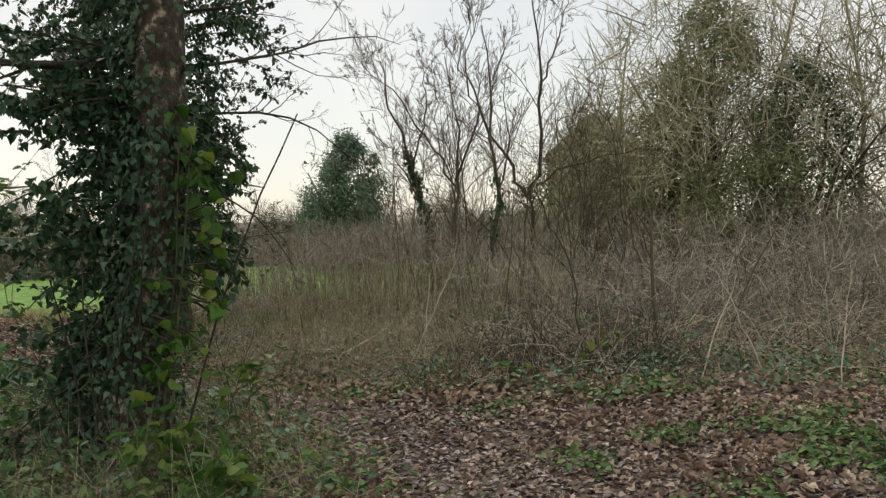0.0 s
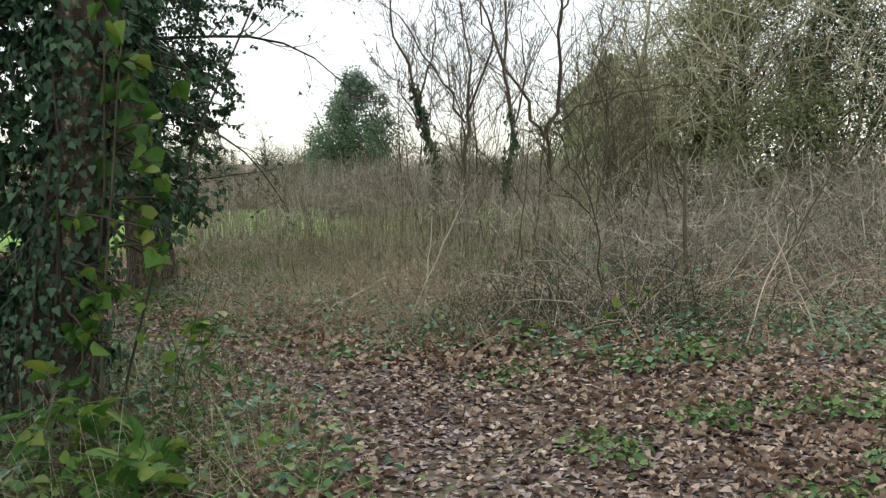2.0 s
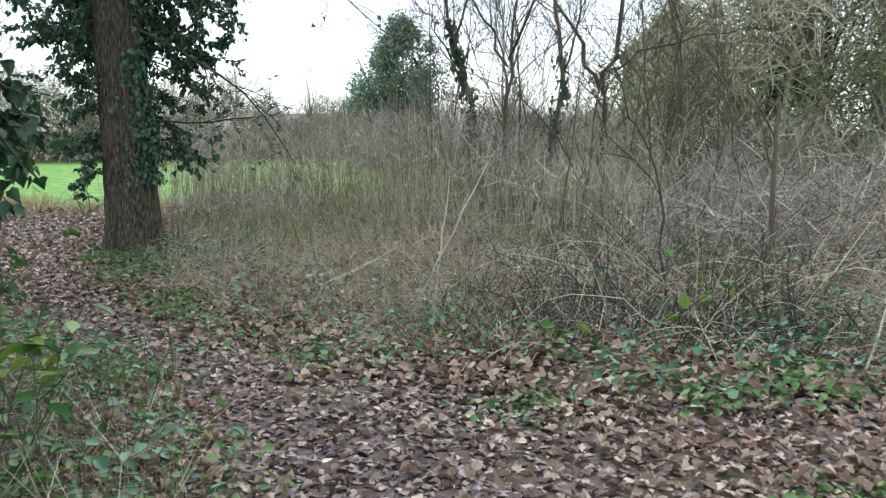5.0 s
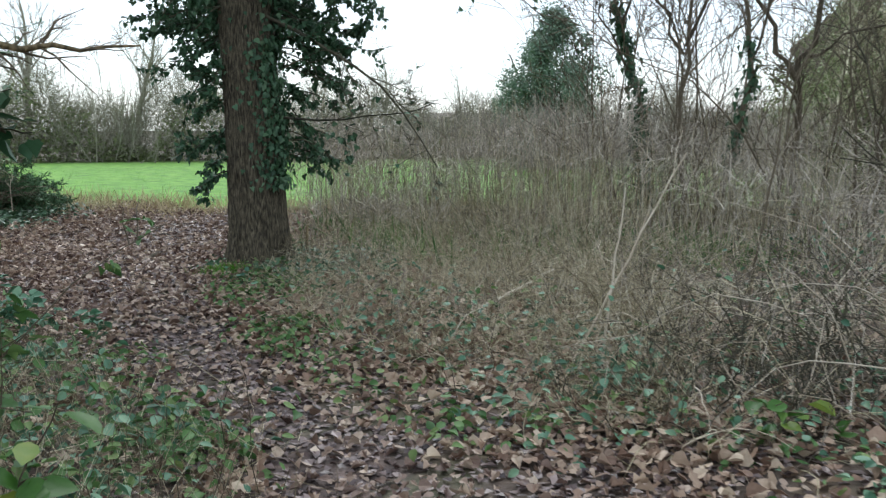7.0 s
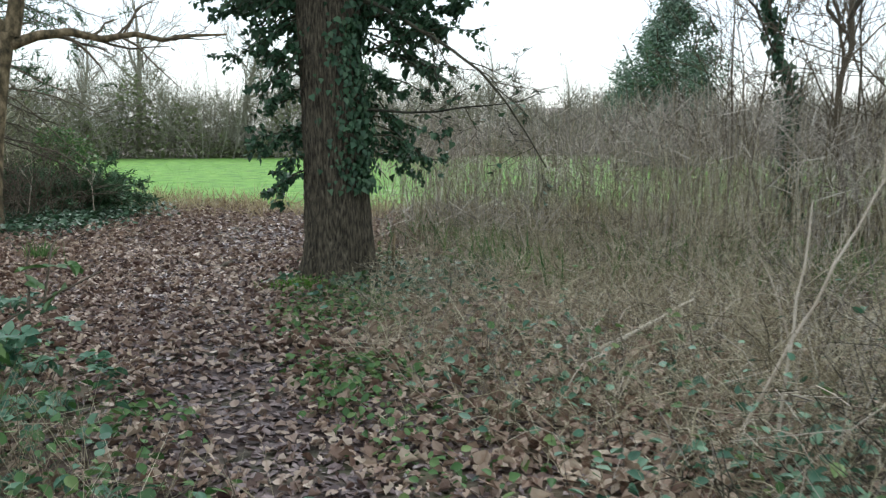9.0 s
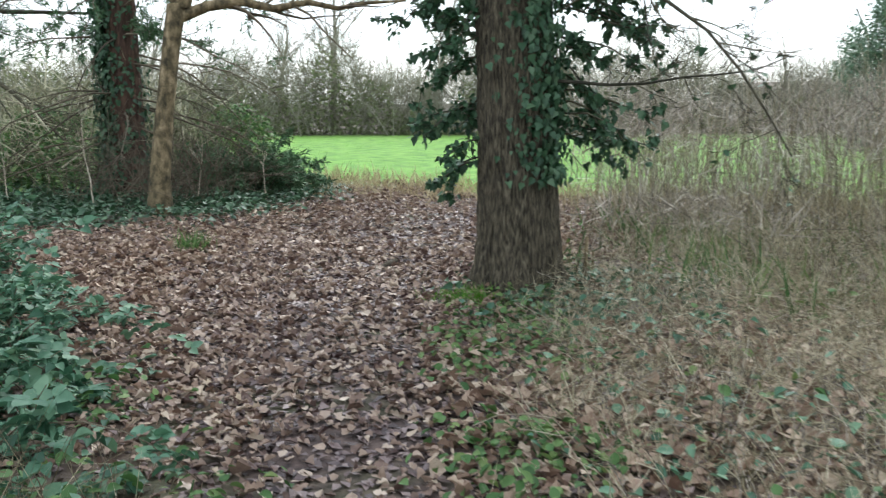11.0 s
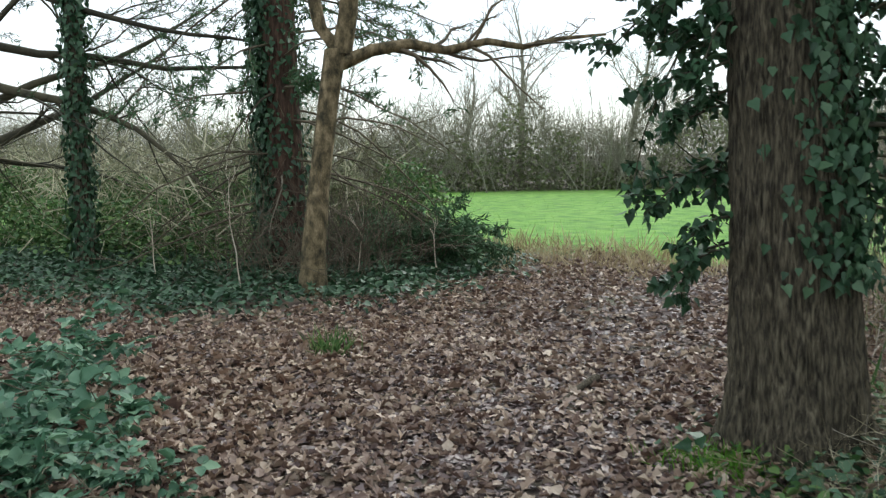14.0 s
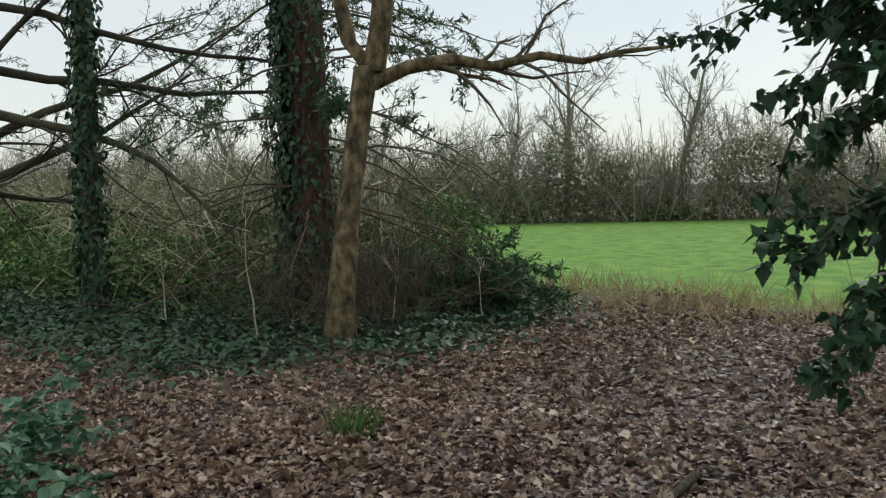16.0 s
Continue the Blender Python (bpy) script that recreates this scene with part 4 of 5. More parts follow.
bramble("bramble_shoots", bp, 1.1, 60, 0.10, M_LIME, "few bright green bramble leaves among dead stems", 0.1)


# group of slender bare stems behind the thicket
def bare_tree(name, base, height, r, lean, label, kids=(13, 8, 6), mat=M_TWIG, ivy=0, spread=0.55, up=0.35, group="", low=0.3, category="tree", wob=0.075, least=0.0035, ivy_z=(0.4, 3.0)):
    e = tree_root(name, 0, 0, label, category, group)
    P = paths(np.array([base], float), np.array([[lean[0], lean[1], 1.0]]), np.array([height]), 10, wob)
    R = taper([r], [r * 0.15], 10)
    lv = grow(P, R, len(kids), list(kids), 0.45, spread, up, 0.16, 6, low, 0.42, least)
    tk, tw = Batch(), Batch()
    put_levels(lv, tk, tw, (10, 6, 4, 3, 3))
    tk.object("trunk", mat, True, e)
    tw.object("twigs", mat, True, e)
    if ivy:
        lf = Batch()
        trunk_leaves(lf, P[0], R[0], ivy, *ivy_z, 0.085, IVYLEAF, None, 0.14)
        lf.object("ivy", M_IVY, True, e)
    return e


def many_stemmed(name, limbs, label, ivy=0, ivy_z=(0.3, 2.8), mat=M_TWIG, kids=(12, 7, 4), group="bare thicket trees"):
    """A bare tree with several crooked limbs, each a line of (x, y, z) with a thickness at its foot."""
    e = tree_root(name, 0, 0, label, "tree", group)
    tk, tw, lf = Batch(), Batch(), Batch()
    for pts, r in limbs:
        q = np.array(pts, float)
        f = np.linspace(0, len(q) - 1, 12)
        P = np.stack([np.interp(f, np.arange(len(q)), q[:, i]) for i in range(3)], -1)
        P[1:] += 0.035 * rng.normal(size=(11, 3))
        R = taper([r * 0.72], [max(r * 0.14, 0.005)], 12)
        lv = grow(P[None], R, len(kids), list(kids), 0.42, 0.8, 0.34, 0.2, 5, 0.25, 0.42, 0.0045)
        put_levels(lv, tk, tw, (9, 5, 3, 3))
        if ivy and q[0][2] < 0.5:
            trunk_leaves(lf, P, R[0], ivy, *ivy_z, 0.085, IVYLEAF, None, 0.12)
    tk.object("trunk", mat, True, e)
    tw.object("twigs", mat, True, e)
    if ivy:
        lf.object("ivy", M_IVY, True, e)
    return e


many_stemmed("slender_tree", [([(-0.99, 16.7, -0.1), (-1.2, 16.7, 1.57), (-1.41, 16.7, 2.62), (-1.78, 16.6, 3.9), (-1.9, 16.6, 4.7)], 0.06), ([(-1.41, 16.7, 2.6), (-1.15, 16.8, 3.7), (-1.1, 16.8, 4.9)], 0.03), ([(-1.3, 16.7, 2.1), (-1.7, 16.5, 2.9), (-2.2, 16.4, 3.4)], 0.025)], "leaning bare tree wrapped in dark ivy", 620, (0.3, 3.0))
many_stemmed("slender_tree", [([(-0.61, 16.7, -0.1), (-0.65, 16.7, 1.57), (-0.63, 16.7, 2.3), (-0.52, 16.7, 3.46), (-0.73, 16.7, 4.7)], 0.06), ([(-0.63, 16.7, 2.3), (-1.05, 16.6, 3.15), (-1.78, 16.5, 4.2), (-2.3, 16.4, 4.6)], 0.03), ([(-0.62, 16.7, 2.4), (-0.1, 16.8, 3.67), (-0.47, 16.8, 4.6), (-0.2, 16.8, 5.5)], 0.035), ([(-0.64, 16.7, 1.9), (-0.9, 16.9, 3.0), (-0.95, 17.0, 4.4)], 0.028)], "bare grey-brown tree with crooked upright limbs")
many_stemmed("slender_tree", [([(-0.26, 16.6, -0.1), (0.0, 16.6, 1.26), (0.19, 16.6, 2.2), (0.06, 16.6, 2.94), (0.11, 16.6, 4.2), (0.0, 16.6, 5.2)], 0.065), ([(0.15, 16.6, 2.0), (0.4, 16.7, 3.0), (0.35, 16.7, 4.4)], 0.03)], "bare leaning tree with a little ivy", 170, (0.9, 2.5))
many_stemmed("slender_tree", [([(0.83, 17.5, -0.1), (0.83, 17.5, 1.8), (0.77, 17.5, 2.07)], 0.085), ([(0.77, 17.5, 2.0), (1.05, 17.5, 2.7), (1.06, 17.5, 4.1), (0.99, 17.5, 5.3), (0.94, 17.5, 6.4)], 0.06), ([(1.06, 17.5, 4.0), (1.43, 17.5, 5.1), (1.65, 17.5, 5.9)], 0.03), ([(0.77, 17.5, 2.0), (0.55, 17.4, 2.46), (0.22, 17.3, 3.1), (-0.22, 17.2, 4.0), (-0.42, 17.2, 4.8), (-0.1, 17.2, 5.6)], 0.055), ([(0.9, 17.5, 2.3), (1.43, 17.4, 2.57), (2.1, 17.3, 2.73), (3.1, 17.2, 2.84)], 0.03)], "forked bare tree with brown branches")
for x, y, h, lx in ((-0.35, 17.2, 4.4, -0.05), (0.45, 16.0, 3.6, 0.08), (1.5, 17.2, 4.6, -0.04), (-1.5, 17.0, 3.2, -0.1), (2.2, 16.6, 3.8, 0.1)):
    bare_tree("slender_tree", (x, y, 0), h, 0.022, (lx, 0), "thin bare whippy tree in the thicket", (14, 8), spread=0.9, up=0.2, group="bare thicket trees", low=0.12, wob=0.12)
for i in range(20):
    bare_tree("slender_tree", (-1.8 + 0.27 * i + 0.15 * rng.normal(), rng.uniform(15.8, 18.6), 0), rng.uniform(2.8, 4.8), 0.016, (0.12 * rng.normal(), 0), "thin bare whippy tree in the thicket", (13, 7), spread=0.9, up=0.25, group="bare thicket trees", low=0.15, wob=0.13, least=0.004)
many_stemmed("sapling", [([(1.02, 10.45, -0.1), (0.98, 10.45, 0.7), (0.93, 10.45, 1.15), (0.63, 10.5, 1.6), (0.45, 10.5, 2.0)], 0.016), ([(0.95, 10.45, 1.1), (1.05, 10.45, 1.6), (0.97, 10.4, 2.4), (1.0, 10.4, 2.9)], 0.013)], "thin dark forked bare sapling among brambles", kids=(5, 3), mat=M_DARKTWIG, group="saplings")
bare_tree("sapling", (2.6, 10.2, 0.1), 1.9, 0.015, (0.2, 0), "thin dark bare sapling among brambles", (6, 4), group="saplings", low=0.2, category="sapling")
bare_tree("sapling", (0.1, 12.4, 0), 2.6, 0.014, (0.1, 0), "thin dark bare sapling among brambles", (6, 4), group="saplings", low=0.2, category="sapling")
stick("broken_stub", (2.0, 11.39, -0.1), (2.04, 11.39, 1.6), 0.032, 2, M_TWIG, "broken grey stub with pale torn wood", 0.03)


def evergreen(name, x, y, h, w, n, size, mat, label, shape=1.0, template=SIMPLE, base=0.0, category="shrub", ragged=0.0):
    """A dense shrub or crown of many small leaves in uneven clumps."""
    e = tree_root(name, x, y, label, category)
    tk, lf = Batch(), Batch()
    z0 = float(ground_z(np.array(x), np.array(y)))
    m = 7
    P = paths(np.tile([x, y, z0], (m, 1)), np.concatenate([0.35 * w / h * rng.normal(size=(m, 2)), np.ones((m, 1))], 1), np.full(m, h * 0.85), 7, 0.08)
    R = taper(np.full(m, 0.02 * h), np.full(m, 0.004 * h), 7)
    for Q, S in grow(P, R, 2, [6, 4], 0.4, 0.9, 0.1, 0.15, 4, 0.2):
        tk.tubes(Q, S, 3)
    c = 140
    u = rng.random(c)
    hz = base + (h - base) * u
    prof = np.sin(np.pi * np.clip(0.12 + 0.88 * u ** shape, 0, 1)) ** 0.6
    a = rng.uniform(0, 2 * np.pi, c)
    rr = w * 0.5 * prof * np.sqrt(rng.uniform(0.2, 1.0, c)) * (1 + ragged * np.sin(3 * a + 9 * u))
    C = np.stack([x + rr * np.cos(a), y + rr * np.sin(a), z0 + hz], -1)
    cs = rng.uniform(0.09, 0.19, c) * w
    who = rng.integers(0, c, n)
    off = rng.normal(size=(n, 3))
    off = unit(off) * rng.uniform(0.35, 1.0, (n, 1))
    at = C[who] + off * cs[who][:, None]
    at[:, 2] = np.maximum(at[:, 2], z0 + 0.02)
    lf.pieces(at, off + np.array([0, 0, 0.6]), size * rng.uniform(0.6, 1.4, n), template, 0.5)
    tk.object("branches", M_TWIG, True, e)
    lf.object("leaves", mat, True, e)
    return e


evergreen("evergreen_tree", -6.0, 38, 5.6, 4.0, 28000, 0.12, M_HAZEGREEN, "rounded evergreen tree beyond the thicket, blue-green with painted haze", 0.5, category="tree", ragged=0.45)
evergreen("ivied_tree", 6.6, 26, 8.0, 4.8, 24000, 0.10, M_OLIVE, "tall tree smothered in olive ivy", 0.7, category="tree")
evergreen("ivied_tree", 8.2, 24, 5.6, 3.6, 10000, 0.10, M_EVERGREEN, "dark ivy-covered tree at the wood edge", 0.7, category="tree")
evergreen("evergreen_tree", 13.2, 27, 5.5, 4.5, 9000, 0.11, M_EVERGREEN, "dark green ivied tree at the wood edge", 0.8, category="tree")
evergreen("evergreen_shrub", 3.6, 30, 4.6, 5.5, 12000, 0.11, M_OLIVE, "dull green shrub in front of the house", 0.9)
evergreen("evergreen_shrub", 5.2, 42, 6.4, 7.0, 13000, 0.13, M_OLIVE, "dull olive trees in front of the house", 0.8)
evergreen("evergreen_shrub", 10, 17.5, 2.6, 3.8, 6500, 0.10, M_EVERGREEN, "dark green shrub behind the brambles", 0.9)
evergreen("ivied_tree", 17, 25, 6.5, 5, 8000, 0.12, M_OLIVE, "olive green ivied tree at the wood edge", 0.8, category="tree")
evergreen("evergreen_shrub", 6.5, 21.5, 2.9, 5.0, 7000, 0.10, M_OLIVE, "loose olive shrub behind the bramble bank", 0.9)
evergreen("evergreen_shrub", 12.5, 21.5, 3.6, 5.0, 7000, 0.10, M_EVERGREEN, "loose dark green shrub behind the bramble bank", 0.9)
evergreen("evergreen_shrub", 3.2, 26, 3.4, 4.0, 7000, 0.09, M_OLIVE, "dull green shrub at the wood edge", 0.9)
evergreen("evergreen_shrub", 5.4, 27.5, 4.8, 4.2, 9000, 0.09, M_OLIVE, "tall dull green shrub at the wood edge", 0.9)
wood = scatter(34000, [(2.0, 21), (16, 20), (20, 28), (3.4, 30)], 0.6)
wisps("wood_edge_twigs", M_OLIVETWIG, wood[:6000], 0.3, 5.5, 1.0, 0.8, "haze of fine bare twigs at the wood edge", "twigs", WISP, lambda x, y: smooth(-1.5, 5.0, x))
wisps("wood_edge_twigs", M_OLIVETWIG, wood[12000:18500], 2.5, 7.8, 1.1, 0.8, "haze of fine olive twigs at the wood edge", "twigs", WISP, lambda x, y: smooth(-2.5, 5.5, x))
for x, y, h in ((5.2, 25, 9.5), (7.6, 27, 11), (9.6, 24, 9), (11.5, 26, 10), (14.2, 24, 9), (4.0, 27, 7.5), (16, 28, 10)):
    bare_tree("bare_tree", (x, y, 0.2), h, 0.085, (0.05 * rng.normal(), 0), "bare winter tree with grey-brown twigs", (17, 8, 5), M_OLIVETWIG, spread=0.9, up=0.12, group="bare wood-edge trees", low=0.1, wob=0.07, least=0.006)

# pale tree with a long side limb
PALE = [(-11.1, 14.75, -0.15), (-11.12, 14.8, 0.4), (-11.12, 14.92, 1.2), (-11.1, 15.05, 2.0), (-11.06, 15.15, 2.6)]
PALER = [0.15, 0.125, 0.115, 0.11, 0.118]
pale = tree_root("pale_tree", 0, 0, "pale buff-barked tree with a long crooked side limb", "tree")
trunk_mesh("trunk", PALE, PALER, M_PALEBARK, pale, 40, 90, 0.04, 0.25, 5)
tk, tw = Batch(), Batch()
LIMB = np.array([[(-11.0, 15.2, 2.45), (-10.8, 15.45, 2.58), (-10.5, 15.75, 2.64), (-10.25, 16.05, 2.56), (-9.95, 16.4, 2.65), (-9.7, 16.7, 2.58), (-9.45, 17.0, 2.66), (-9.1, 17.4, 2.70)]])
ups = np.array([[(-11.03, 15.2, 2.55), (-11.2, 15.05, 2.85), (-11.27, 15.0, 3.3), (-11.3, 15.0, 3.9), (-11.35, 15.0, 4.6), (-11.4, 15.0, 5.2), (-11.4, 15.0, 6), (-11.5, 15, 7)],
                [(-11.02, 15.2, 2.55), (-10.95, 15.25, 2.95), (-10.93, 15.3, 3.4), (-10.85, 15.35, 4.0), (-10.8, 15.4, 4.6), (-10.8, 15.4, 5.2), (-10.7, 15.5, 6), (-10.7, 15.5, 7)]])
LR = np.array([[0.085, 0.07, 0.06, 0.05, 0.042, 0.034, 0.026, 0.015]])
UR = np.array([[0.08, 0.075, 0.07, 0.065, 0.06, 0.05, 0.04, 0.02], [0.115, 0.105, 0.10, 0.095, 0.08, 0.07, 0.05, 0.03]])
for P, R, kk in ((LIMB, LR, [12, 7, 4]), (ups, UR, [9, 6, 4])):
    lv = grow(P, R, 3, kk, 0.38, 0.8, -0.02, 0.22, 5, 0.15, 0.45)
    tk.tubes(*lv[0], 10)
    for Q, S in lv[1:]:
        tw.tubes(Q, S, 4)
tk.object("limbs", M_PALEBARK, True, pale)
tw.object("twigs", M_TWIG, True, pale)

# conifer with an ivied reddish trunk and drooping dead twigs
CON = [(-12.9, 15.6, -0.15), (-12.9, 15.6, 0.6), (-12.92, 15.6, 2), (-12.95, 15.6, 4), (-13, 15.6, 9)]
CONR = [0.30, 0.25, 0.235, 0.22, 0.12]
con = tree_root("conifer_tree", 0, 0, "conifer with reddish trunk half covered in ivy", "tree")
trunk_mesh("trunk", CON, CONR, M_REDBARK, con, 40, 110, 0.05, 0.25, 6)
tw, lf, nd = Batch(), Batch(), Batch()
trunk_leaves(lf, CON, CONR, 4200, -0.05, 4.6, 0.08, IVYLEAF, 4.1, 0.18, 0.7)
n = 46
aa = rng.uniform(0, 2 * np.pi, n)
st = np.stack([-12.9 + 0.2 * np.cos(aa), 15.6 + 0.2 * np.sin(aa), rng.uniform(0.5, 5.0, n)], -1)
P = paths(st, np.stack([np.cos(aa), np.sin(aa), rng.uniform(-0.4, 0.3, n)], -1), rng.uniform(1.2, 2.8, n), 7, 0.12, 0.06)
lv = grow(P, taper(np.full(n, 0.017), np.full(n, 0.005), 7), 2, [8, 5], 0.35, 0.8, -0.15, 0.18, 4, 0.2)
for Q, S in lv:
    tw.tubes(Q, S, 4)
hi = lv[2][0][:, 0, 2] > 1.9
at, nn = points_on(lv[2][0][hi], lv[2][1][hi], 10000, 0.02)
nd.pieces(at, nn + UP * 0.5, 0.09 * rng.uniform(0.6, 1.4, len(at)), SLIVER, 0.5)
tw.object("dead_twigs", M_TWIG, True, con)
lf.object("ivy", M_IVY, True, con)
nd.object("needles", M_NEEDLE, True, con)


def conifer_bush(name, x, y, h, w, label):
    """Feathery low sprays that fan outward and droop at the tips."""
    e = tree_root(name, x, y, label, "shrub")
    tw, nd = Batch(), Batch()
    n = 70
    z0 = float(ground_z(np.array(x), np.array(y)))
    aa = rng.uniform(0, 2 * np.pi, n)
    st = np.stack([x + 0.2 * w * np.cos(aa) * rng.random(n), y + 0.2 * w * np.sin(aa) * rng.random(n), z0 + h * 0.45 * rng.random(n)], -1)
    P = paths(st, np.stack([np.cos(aa), np.sin(aa), rng.uniform(0.25, 1.1, n)], -1), w * rng.uniform(0.3, 0.55, n), 7, 0.08, 0.12)
    P[:, :, 2] = np.maximum(P[:, :, 2], z0 + 0.05)
    lv = grow(P, taper(np.full(n, 0.012), np.full(n, 0.004), 7), 2, [6, 3], 0.35, 0.6, -0.05, 0.12, 4, 0.15)
    for Q, S in lv:
        tw.tubes(Q, S, 3)
    for Q, S in lv[1:]:
        at, nn = points_on(Q, S, 9500, 0.02)
        nd.pieces(at, nn + UP * 0.6, 0.10 * rng.uniform(0.6, 1.4, len(at)), SLIVER, 0.4)
    tw.object("branches", M_TWIG, True, e)
    nd.object("needles", M_NEEDLE, True, e)
    return e


conifer_bush("yew_bush", -12.0, 17.1, 1.1, 1.9, "dark feathery yew bush at the field edge")
evergreen("laurel_bush", -12.9, 17.7, 1.3, 1.5, 2600, 0.08, M_NETTLE, "yellow-green leafy laurel bush behind the yew", 0.9)
for x, y, h, w in ((-16.2, 16.4, 1.15, 2.4), (-18.2, 15.4, 1.2, 2.6), (-20.5, 14.6, 1.3, 2.6), (-17.4, 17.4, 1.1, 2.2), (-14.6, 17.6, 1.1, 1.8)):
    evergreen("laurel_bush", x, y, h, w, 8000, 0.08, M_NETTLE if x < -15 else M_OLIVE, "loose olive green shrub under the trees", 0.9)

# thin ivied tree
THIN = [(-15.2, 13.85, -0.15), (-15.22, 13.85, 1), (-15.2, 13.85, 2.5), (-15.2, 13.9, 5), (-15.2, 13.9, 8)]
THINR = [0.15, 0.115, 0.105, 0.10, 0.06]
thin = tree_root("thin_ivied_tree", 0, 0, "slim trunk wrapped in dark ivy", "tree")
trunk_mesh("trunk", THIN, THINR, M_OAKBARK, thin, 28, 70, 0.05, 0.25, 5)
lf = Batch()
trunk_leaves(lf, THIN, THINR, 2200, -0.1, 5.5, 0.09, IVYLEAF, None, 0.12)
lf.object("ivy", M_IVY, True, thin)

# spreading tree with dark arching limbs
spread_tree = tree_root("spreading_tree", 0, 0, "spreading conifer with dark mossy arching limbs", "tree")
tk, tw, nd = Batch(), Batch(), Batch()
SP = np.array([[(-17.6, 12.0, -0.1), (-17.5, 12.1, 0.8), (-17.3, 12.3, 1.6), (-17.0, 12.5, 2.4), (-16.6, 12.7, 3.2), (-16.3, 12.9, 4.2), (-16.2, 13, 5.4), (-16.1, 13.2, 7.0)]])
tk.tubes(SP, np.array([[0.26, 0.2, 0.18, 0.17, 0.15, 0.13, 0.1, 0.06]]), 12)
LS = np.array([(-17.4, 12.2, 1.3), (-17.2, 12.4, 1.9), (-16.9, 12.6, 2.6), (-16.6, 12.7, 3.2), (-16.9, 12.5, 2.4), (-16.4, 12.8, 3.9), (-17.3, 12.3, 1.6)])
LD = np.array([(0.5, 0.75, 0.42), (0.6, 0.7, 0.35), (0.55, 0.8, 0.16), (0.5, 0.85, 0.05), (0.9, 0.3, 0.3), (0.6, 0.8, -0.1), (0.3, 0.9, 0.1)])
P = paths(LS, LD, np.array([4.2, 4.5, 4.6, 4.6, 3.6, 4.4, 3.8]), 9, 0.10, 0.035)
lv = grow(P, taper([0.085, 0.08, 0.08, 0.07, 0.06, 0.06, 0.05], [0.015] * 7, 9), 3, [11, 7, 4], 0.42, 0.8, -0.04, 0.2, 5, 0.12, 0.4)
tk.tubes(*lv[0], 8)
for Q, S in lv[1:]:
    tw.tubes(Q, S, 3)
hi = lv[2][0][:, 0, 2] > 2.2
at, nn = points_on(lv[2][0][hi], lv[2][1][hi], 5000, 0.02)
nd.pieces(at, nn, 0.08 * rng.uniform(0.6, 1.4, len(at)), SLIVER, 0.5)
tk.object("limbs", M_DARKTWIG, True, spread_tree)
tw.object("twigs", M_DARKTWIG, True, spread_tree)
nd.object("needles", M_NEEDLE, True, spread_tree)

# thin whips in the ivy bed
for x, y, h in ((-11.7, 14.2, 1.5), (-10.9, 16.4, 0.8), (-11.3, 15.5, 0.9), (-13.4, 14.0, 1.1)):
    bare_tree("sapling", (x, y, -0.1), h, 0.010, (0.02, 0), "thin pale whip standing in the ivy", (3, 2), M_BLEACH, group="saplings", category="sapling", low=0.4)
bw = scatter(420, [(-13.5, 14.6), (-11.8, 14.6), (-10.9, 15.4), (-11.3, 16.8), (-13, 16.6)], 0.1)
stems("tangled_twigs", M_TWIG, bw[:240], 1.6, 0.006, 0.45, 0.2, "tangle of thin brown twigs under the trees", 5, 0.1, 6, False)


# ---- field hedge ----
def shrub_template(h, kids=(9, 6)):
    P = paths(np.concatenate([0.55 * rng.normal(size=(7, 2)), np.zeros((7, 1))], 1), np.concatenate([0.4 * rng.normal(size=(7, 2)), np.ones((7, 1))], 1), np.full(7, h) * rng.uniform(0.5, 1.05, 7), 4, 0.2)
    return grow(P, taper(np.full(7, 0.03), np.full(7, 0.010), 4), 2, list(kids), 0.5, 1.1, 0.15, 0.2, 3, 0.05, 0.55, 0.008)


H0, HD = np.array([-29.5, 36.5]), unit(np.array([7.9, 5.3]))
shrubs = [shrub_template(1.0, (8, 3)) for _ in range(4)]


def hedge(name, s0, s1, gap, height, depth, mat, label):
    b = Batch()
    for s in np.arange(s0, s1, gap):
        for row in (0, 1):
            t = shrubs[rng.integers(0, 4)]
            c = H0 + HD * (s + 0.5 * gap * rng.normal()) + np.array([-HD[1], HD[0]]) * (0.6 + row * depth + 0.4 * rng.normal())
            a, k = rng.uniform(0, 6.28), height * rng.uniform(0.55, 1.3)
            ca, sa = math.cos(a), math.sin(a)
            M = np.array([[ca, -sa, 0], [sa, ca, 0], [0, 0, 1]]) * np.array([[2.2], [2.2], [k]])
            for P, R in t:
                b.tubes(P @ M.T + np.array([c[0], c[1], -0.1]), R, 3)
    return tagged(b.object(name, mat), label, "hedge", kind="stuff")


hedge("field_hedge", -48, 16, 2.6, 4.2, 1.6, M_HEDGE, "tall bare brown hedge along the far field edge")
hb = Batch()
n = 110000
s = rng.uniform(-48, 58, n)
c = H0 + HD * s[:, None] + np.array([-HD[1], HD[0]]) * rng.uniform(0.3, 4.5, (n, 1))
bulge = 0.75 + 0.26 * ripple(s, s * 0, 0.9) + 0.2 * ripple(s, s * 0, 3.1, 2.0)
tall = np.where(s < 16, 4.6, 3.6) * bulge * rng.uniform(0.75, 1.15, n)
hw = Batch()
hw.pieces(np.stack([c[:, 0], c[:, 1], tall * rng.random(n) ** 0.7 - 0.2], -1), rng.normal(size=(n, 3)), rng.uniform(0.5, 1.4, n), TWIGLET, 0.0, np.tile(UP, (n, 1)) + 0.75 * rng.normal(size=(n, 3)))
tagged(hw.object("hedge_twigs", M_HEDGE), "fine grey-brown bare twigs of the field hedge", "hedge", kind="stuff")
n = 56000
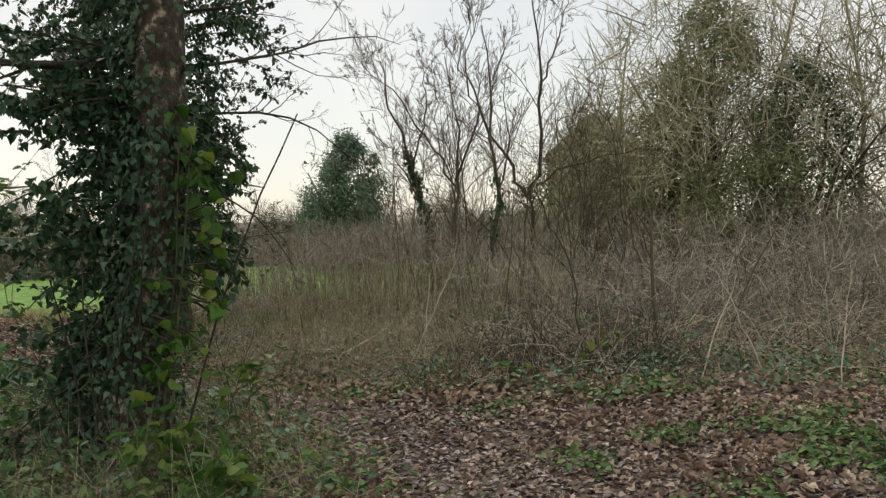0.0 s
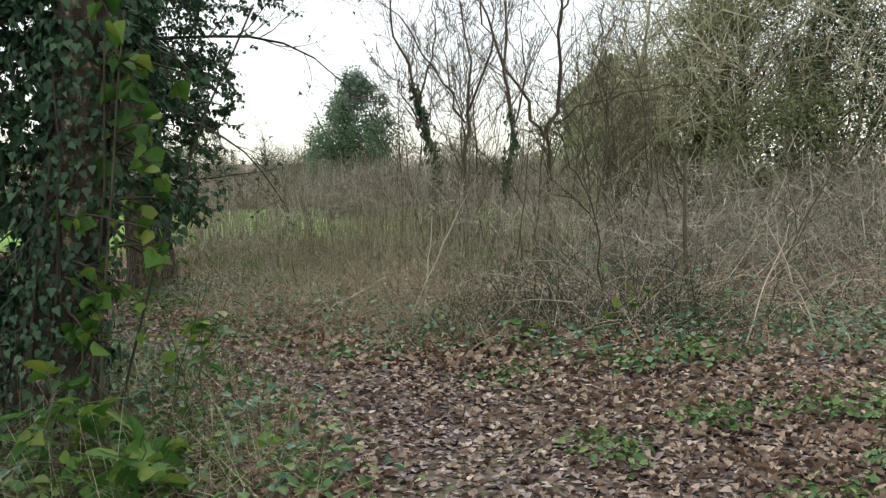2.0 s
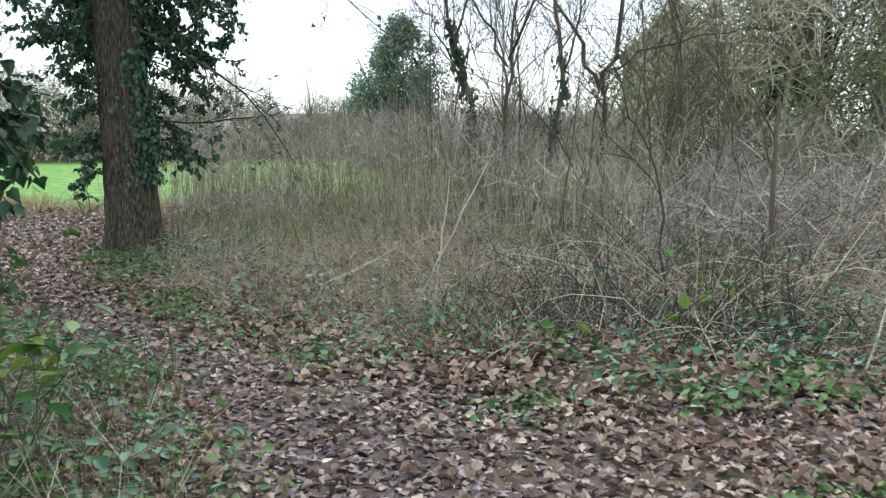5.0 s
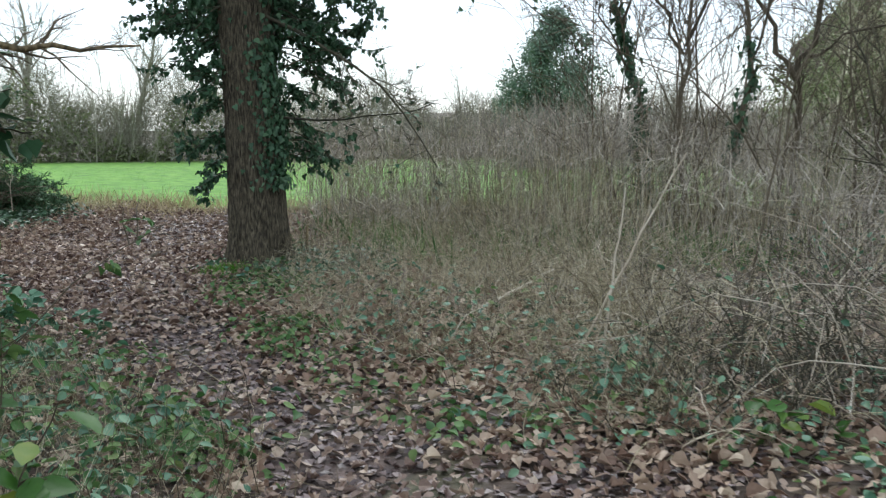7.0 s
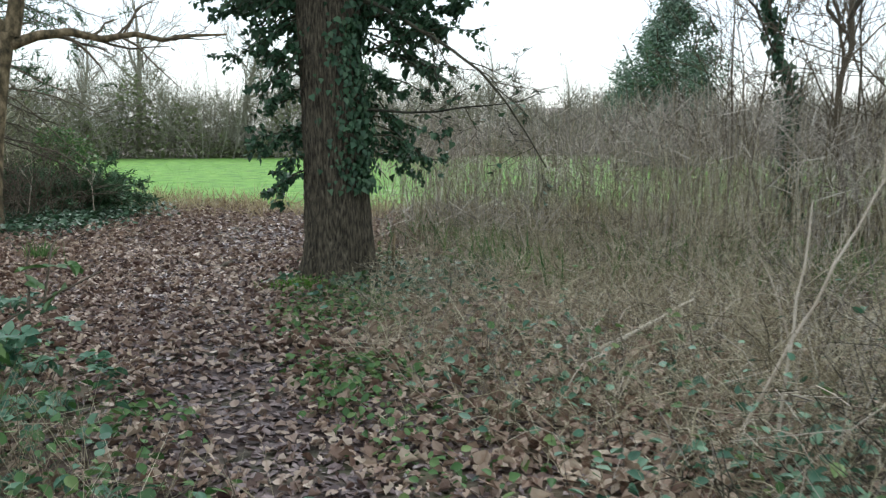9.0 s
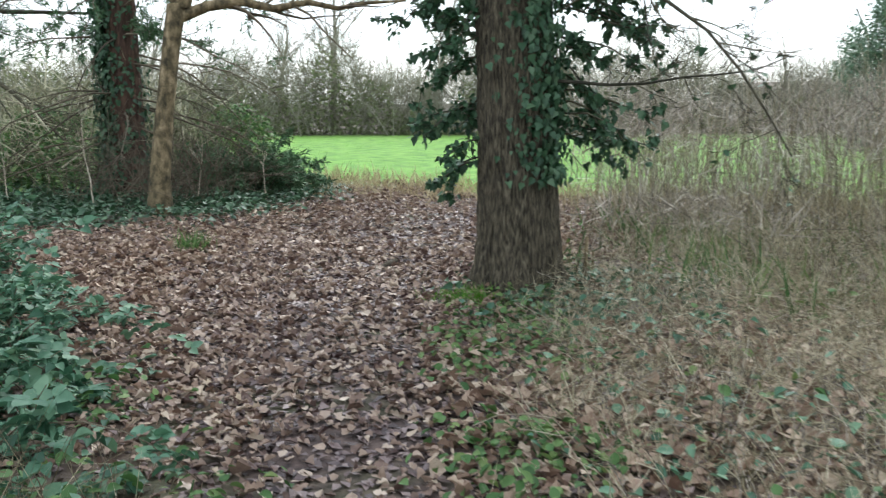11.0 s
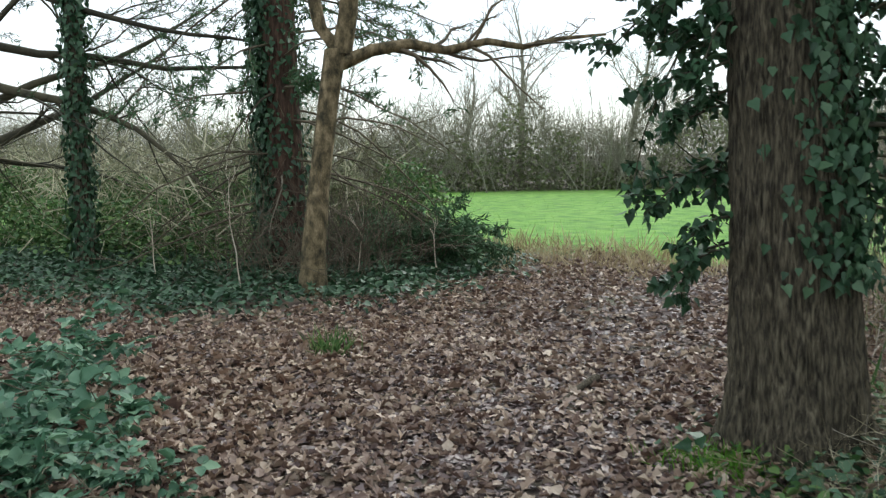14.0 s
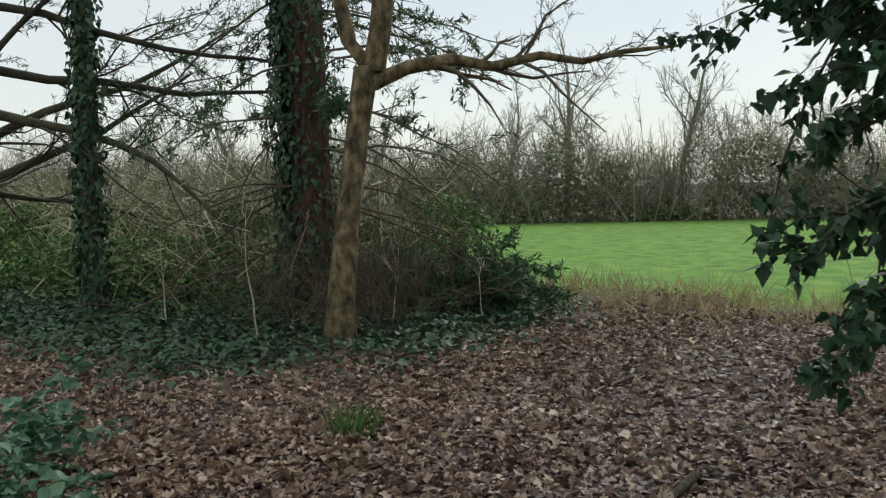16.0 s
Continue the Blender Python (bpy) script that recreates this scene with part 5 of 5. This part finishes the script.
s = rng.uniform(-48, 60, n)
c = H0 + HD * s[:, None] + np.array([-HD[1], HD[0]]) * rng.uniform(0.2, 2.4, (n, 1))
tall = np.where(s < 16, 3.6, 1.6) * np.clip(0.6 + 0.5 * ripple(s, s * 0, 0.7) + 0.25 * ripple(s, s * 0, 2.3), 0.15, 1.3)
hb.pieces(np.stack([c[:, 0], c[:, 1], tall * rng.random(n) ** 1.2 - 0.1], -1), rng.normal(size=(n, 3)) + UP, 0.2 * rng.uniform(0.5, 1.3, n), SIMPLE, 0.5)
tagged(hb.object("hedge_foliage", M_OLIVE), "olive green brambles and ivy filling the hedge foot", "hedge", kind="stuff")
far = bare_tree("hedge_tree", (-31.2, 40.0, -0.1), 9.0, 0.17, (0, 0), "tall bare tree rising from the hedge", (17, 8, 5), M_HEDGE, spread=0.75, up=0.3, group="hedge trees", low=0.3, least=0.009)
copies = ((-26.4, 41.6, 0.85), (-38, 34, 0.7), (-21, 45, 0.62), (-35, 40, 0.75), (-16, 47, 0.6), (-43, 30, 0.8), (-10, 52, 0.6), (-48, 27, 0.7), (-3, 55, 0.6), (-13, 50, 0.5), (-6.5, 54, 0.52), (1, 58, 0.55), (-18.5, 46, 0.5))
for x, y, k in copies:
    a = rng.uniform(0, 6.28)
    m = Matrix.Translation((x, y, 0)) @ Matrix.Rotation(a, 4, "Z") @ Matrix.Diagonal((k, k, k, 1)) @ Matrix.Translation((31.2, -40.0, 0))
    t = copy_thing(far, Matrix.Identity(4))
    t.matrix_basis = m


# ---- distant houses ----
def house(name, x, y, w, dpt, h, rise, turn, label, wall=M_WALL):
    e = tree_root(name, x, y, label, "house", "distant houses")
    e.matrix_basis = pose(x, y, -0.1, 0, 0, turn)
    hw, hd = w / 2, dpt / 2
    b = Batch()
    b.put([(-hw, -hd, 0), (hw, -hd, 0), (hw, hd, 0), (-hw, hd, 0), (-hw, -hd, h), (hw, -hd, h), (hw, hd, h), (-hw, hd, h)],
          [(0, 1, 5, 4), (1, 2, 6, 5), (2, 3, 7, 6), (3, 0, 4, 7)])
    b.put([(0, -hd, h + rise), (-hw, -hd, h), (hw, -hd, h), (0, hd, h + rise), (-hw, hd, h), (hw, hd, h)], [(0, 1, 2), (3, 5, 4)])
    b.object("wall", wall, False, e)
    r = Batch()
    o = 0.3
    k = rise / hw
    for sgn in (-1, 1):
        top, low = (0.0, h + rise + 0.05), (sgn * (hw + o), h - o * k + 0.05)
        q = [(top[0], -hd - o, top[1]), (top[0], hd + o, top[1]), (low[0], hd + o, low[1]), (low[0], -hd - o, low[1])]
        r.put(q + [(px, py, pz + 0.15) for px, py, pz in q], [(0, 1, 2, 3), (7, 6, 5, 4), (0, 3, 7, 4), (1, 5, 6, 2), (3, 2, 6, 7), (0, 4, 5, 1)])
    r.object("roof", M_ROOF, False, e)
    for wx in (-hw * 0.5, hw * 0.5):
        p = Batch()
        p.put([(wx - 0.6, -hd - 0.03, 1.0), (wx + 0.6, -hd - 0.03, 1.0), (wx + 0.6, -hd - 0.03, 2.2), (wx - 0.6, -hd - 0.03, 2.2)], [(0, 1, 2, 3)])
        p.object("window", M_PANE, False, e)
    return e


house("house", 8.2, 70, 6.4, 12, 6.4, 2.8, -8, "dark timber house with tiled gable roof behind trees", M_ROOF)
house("house", -23, 92, 9, 12, 2.1, 0.9, 80, "low pale house with brown roof beyond the field")
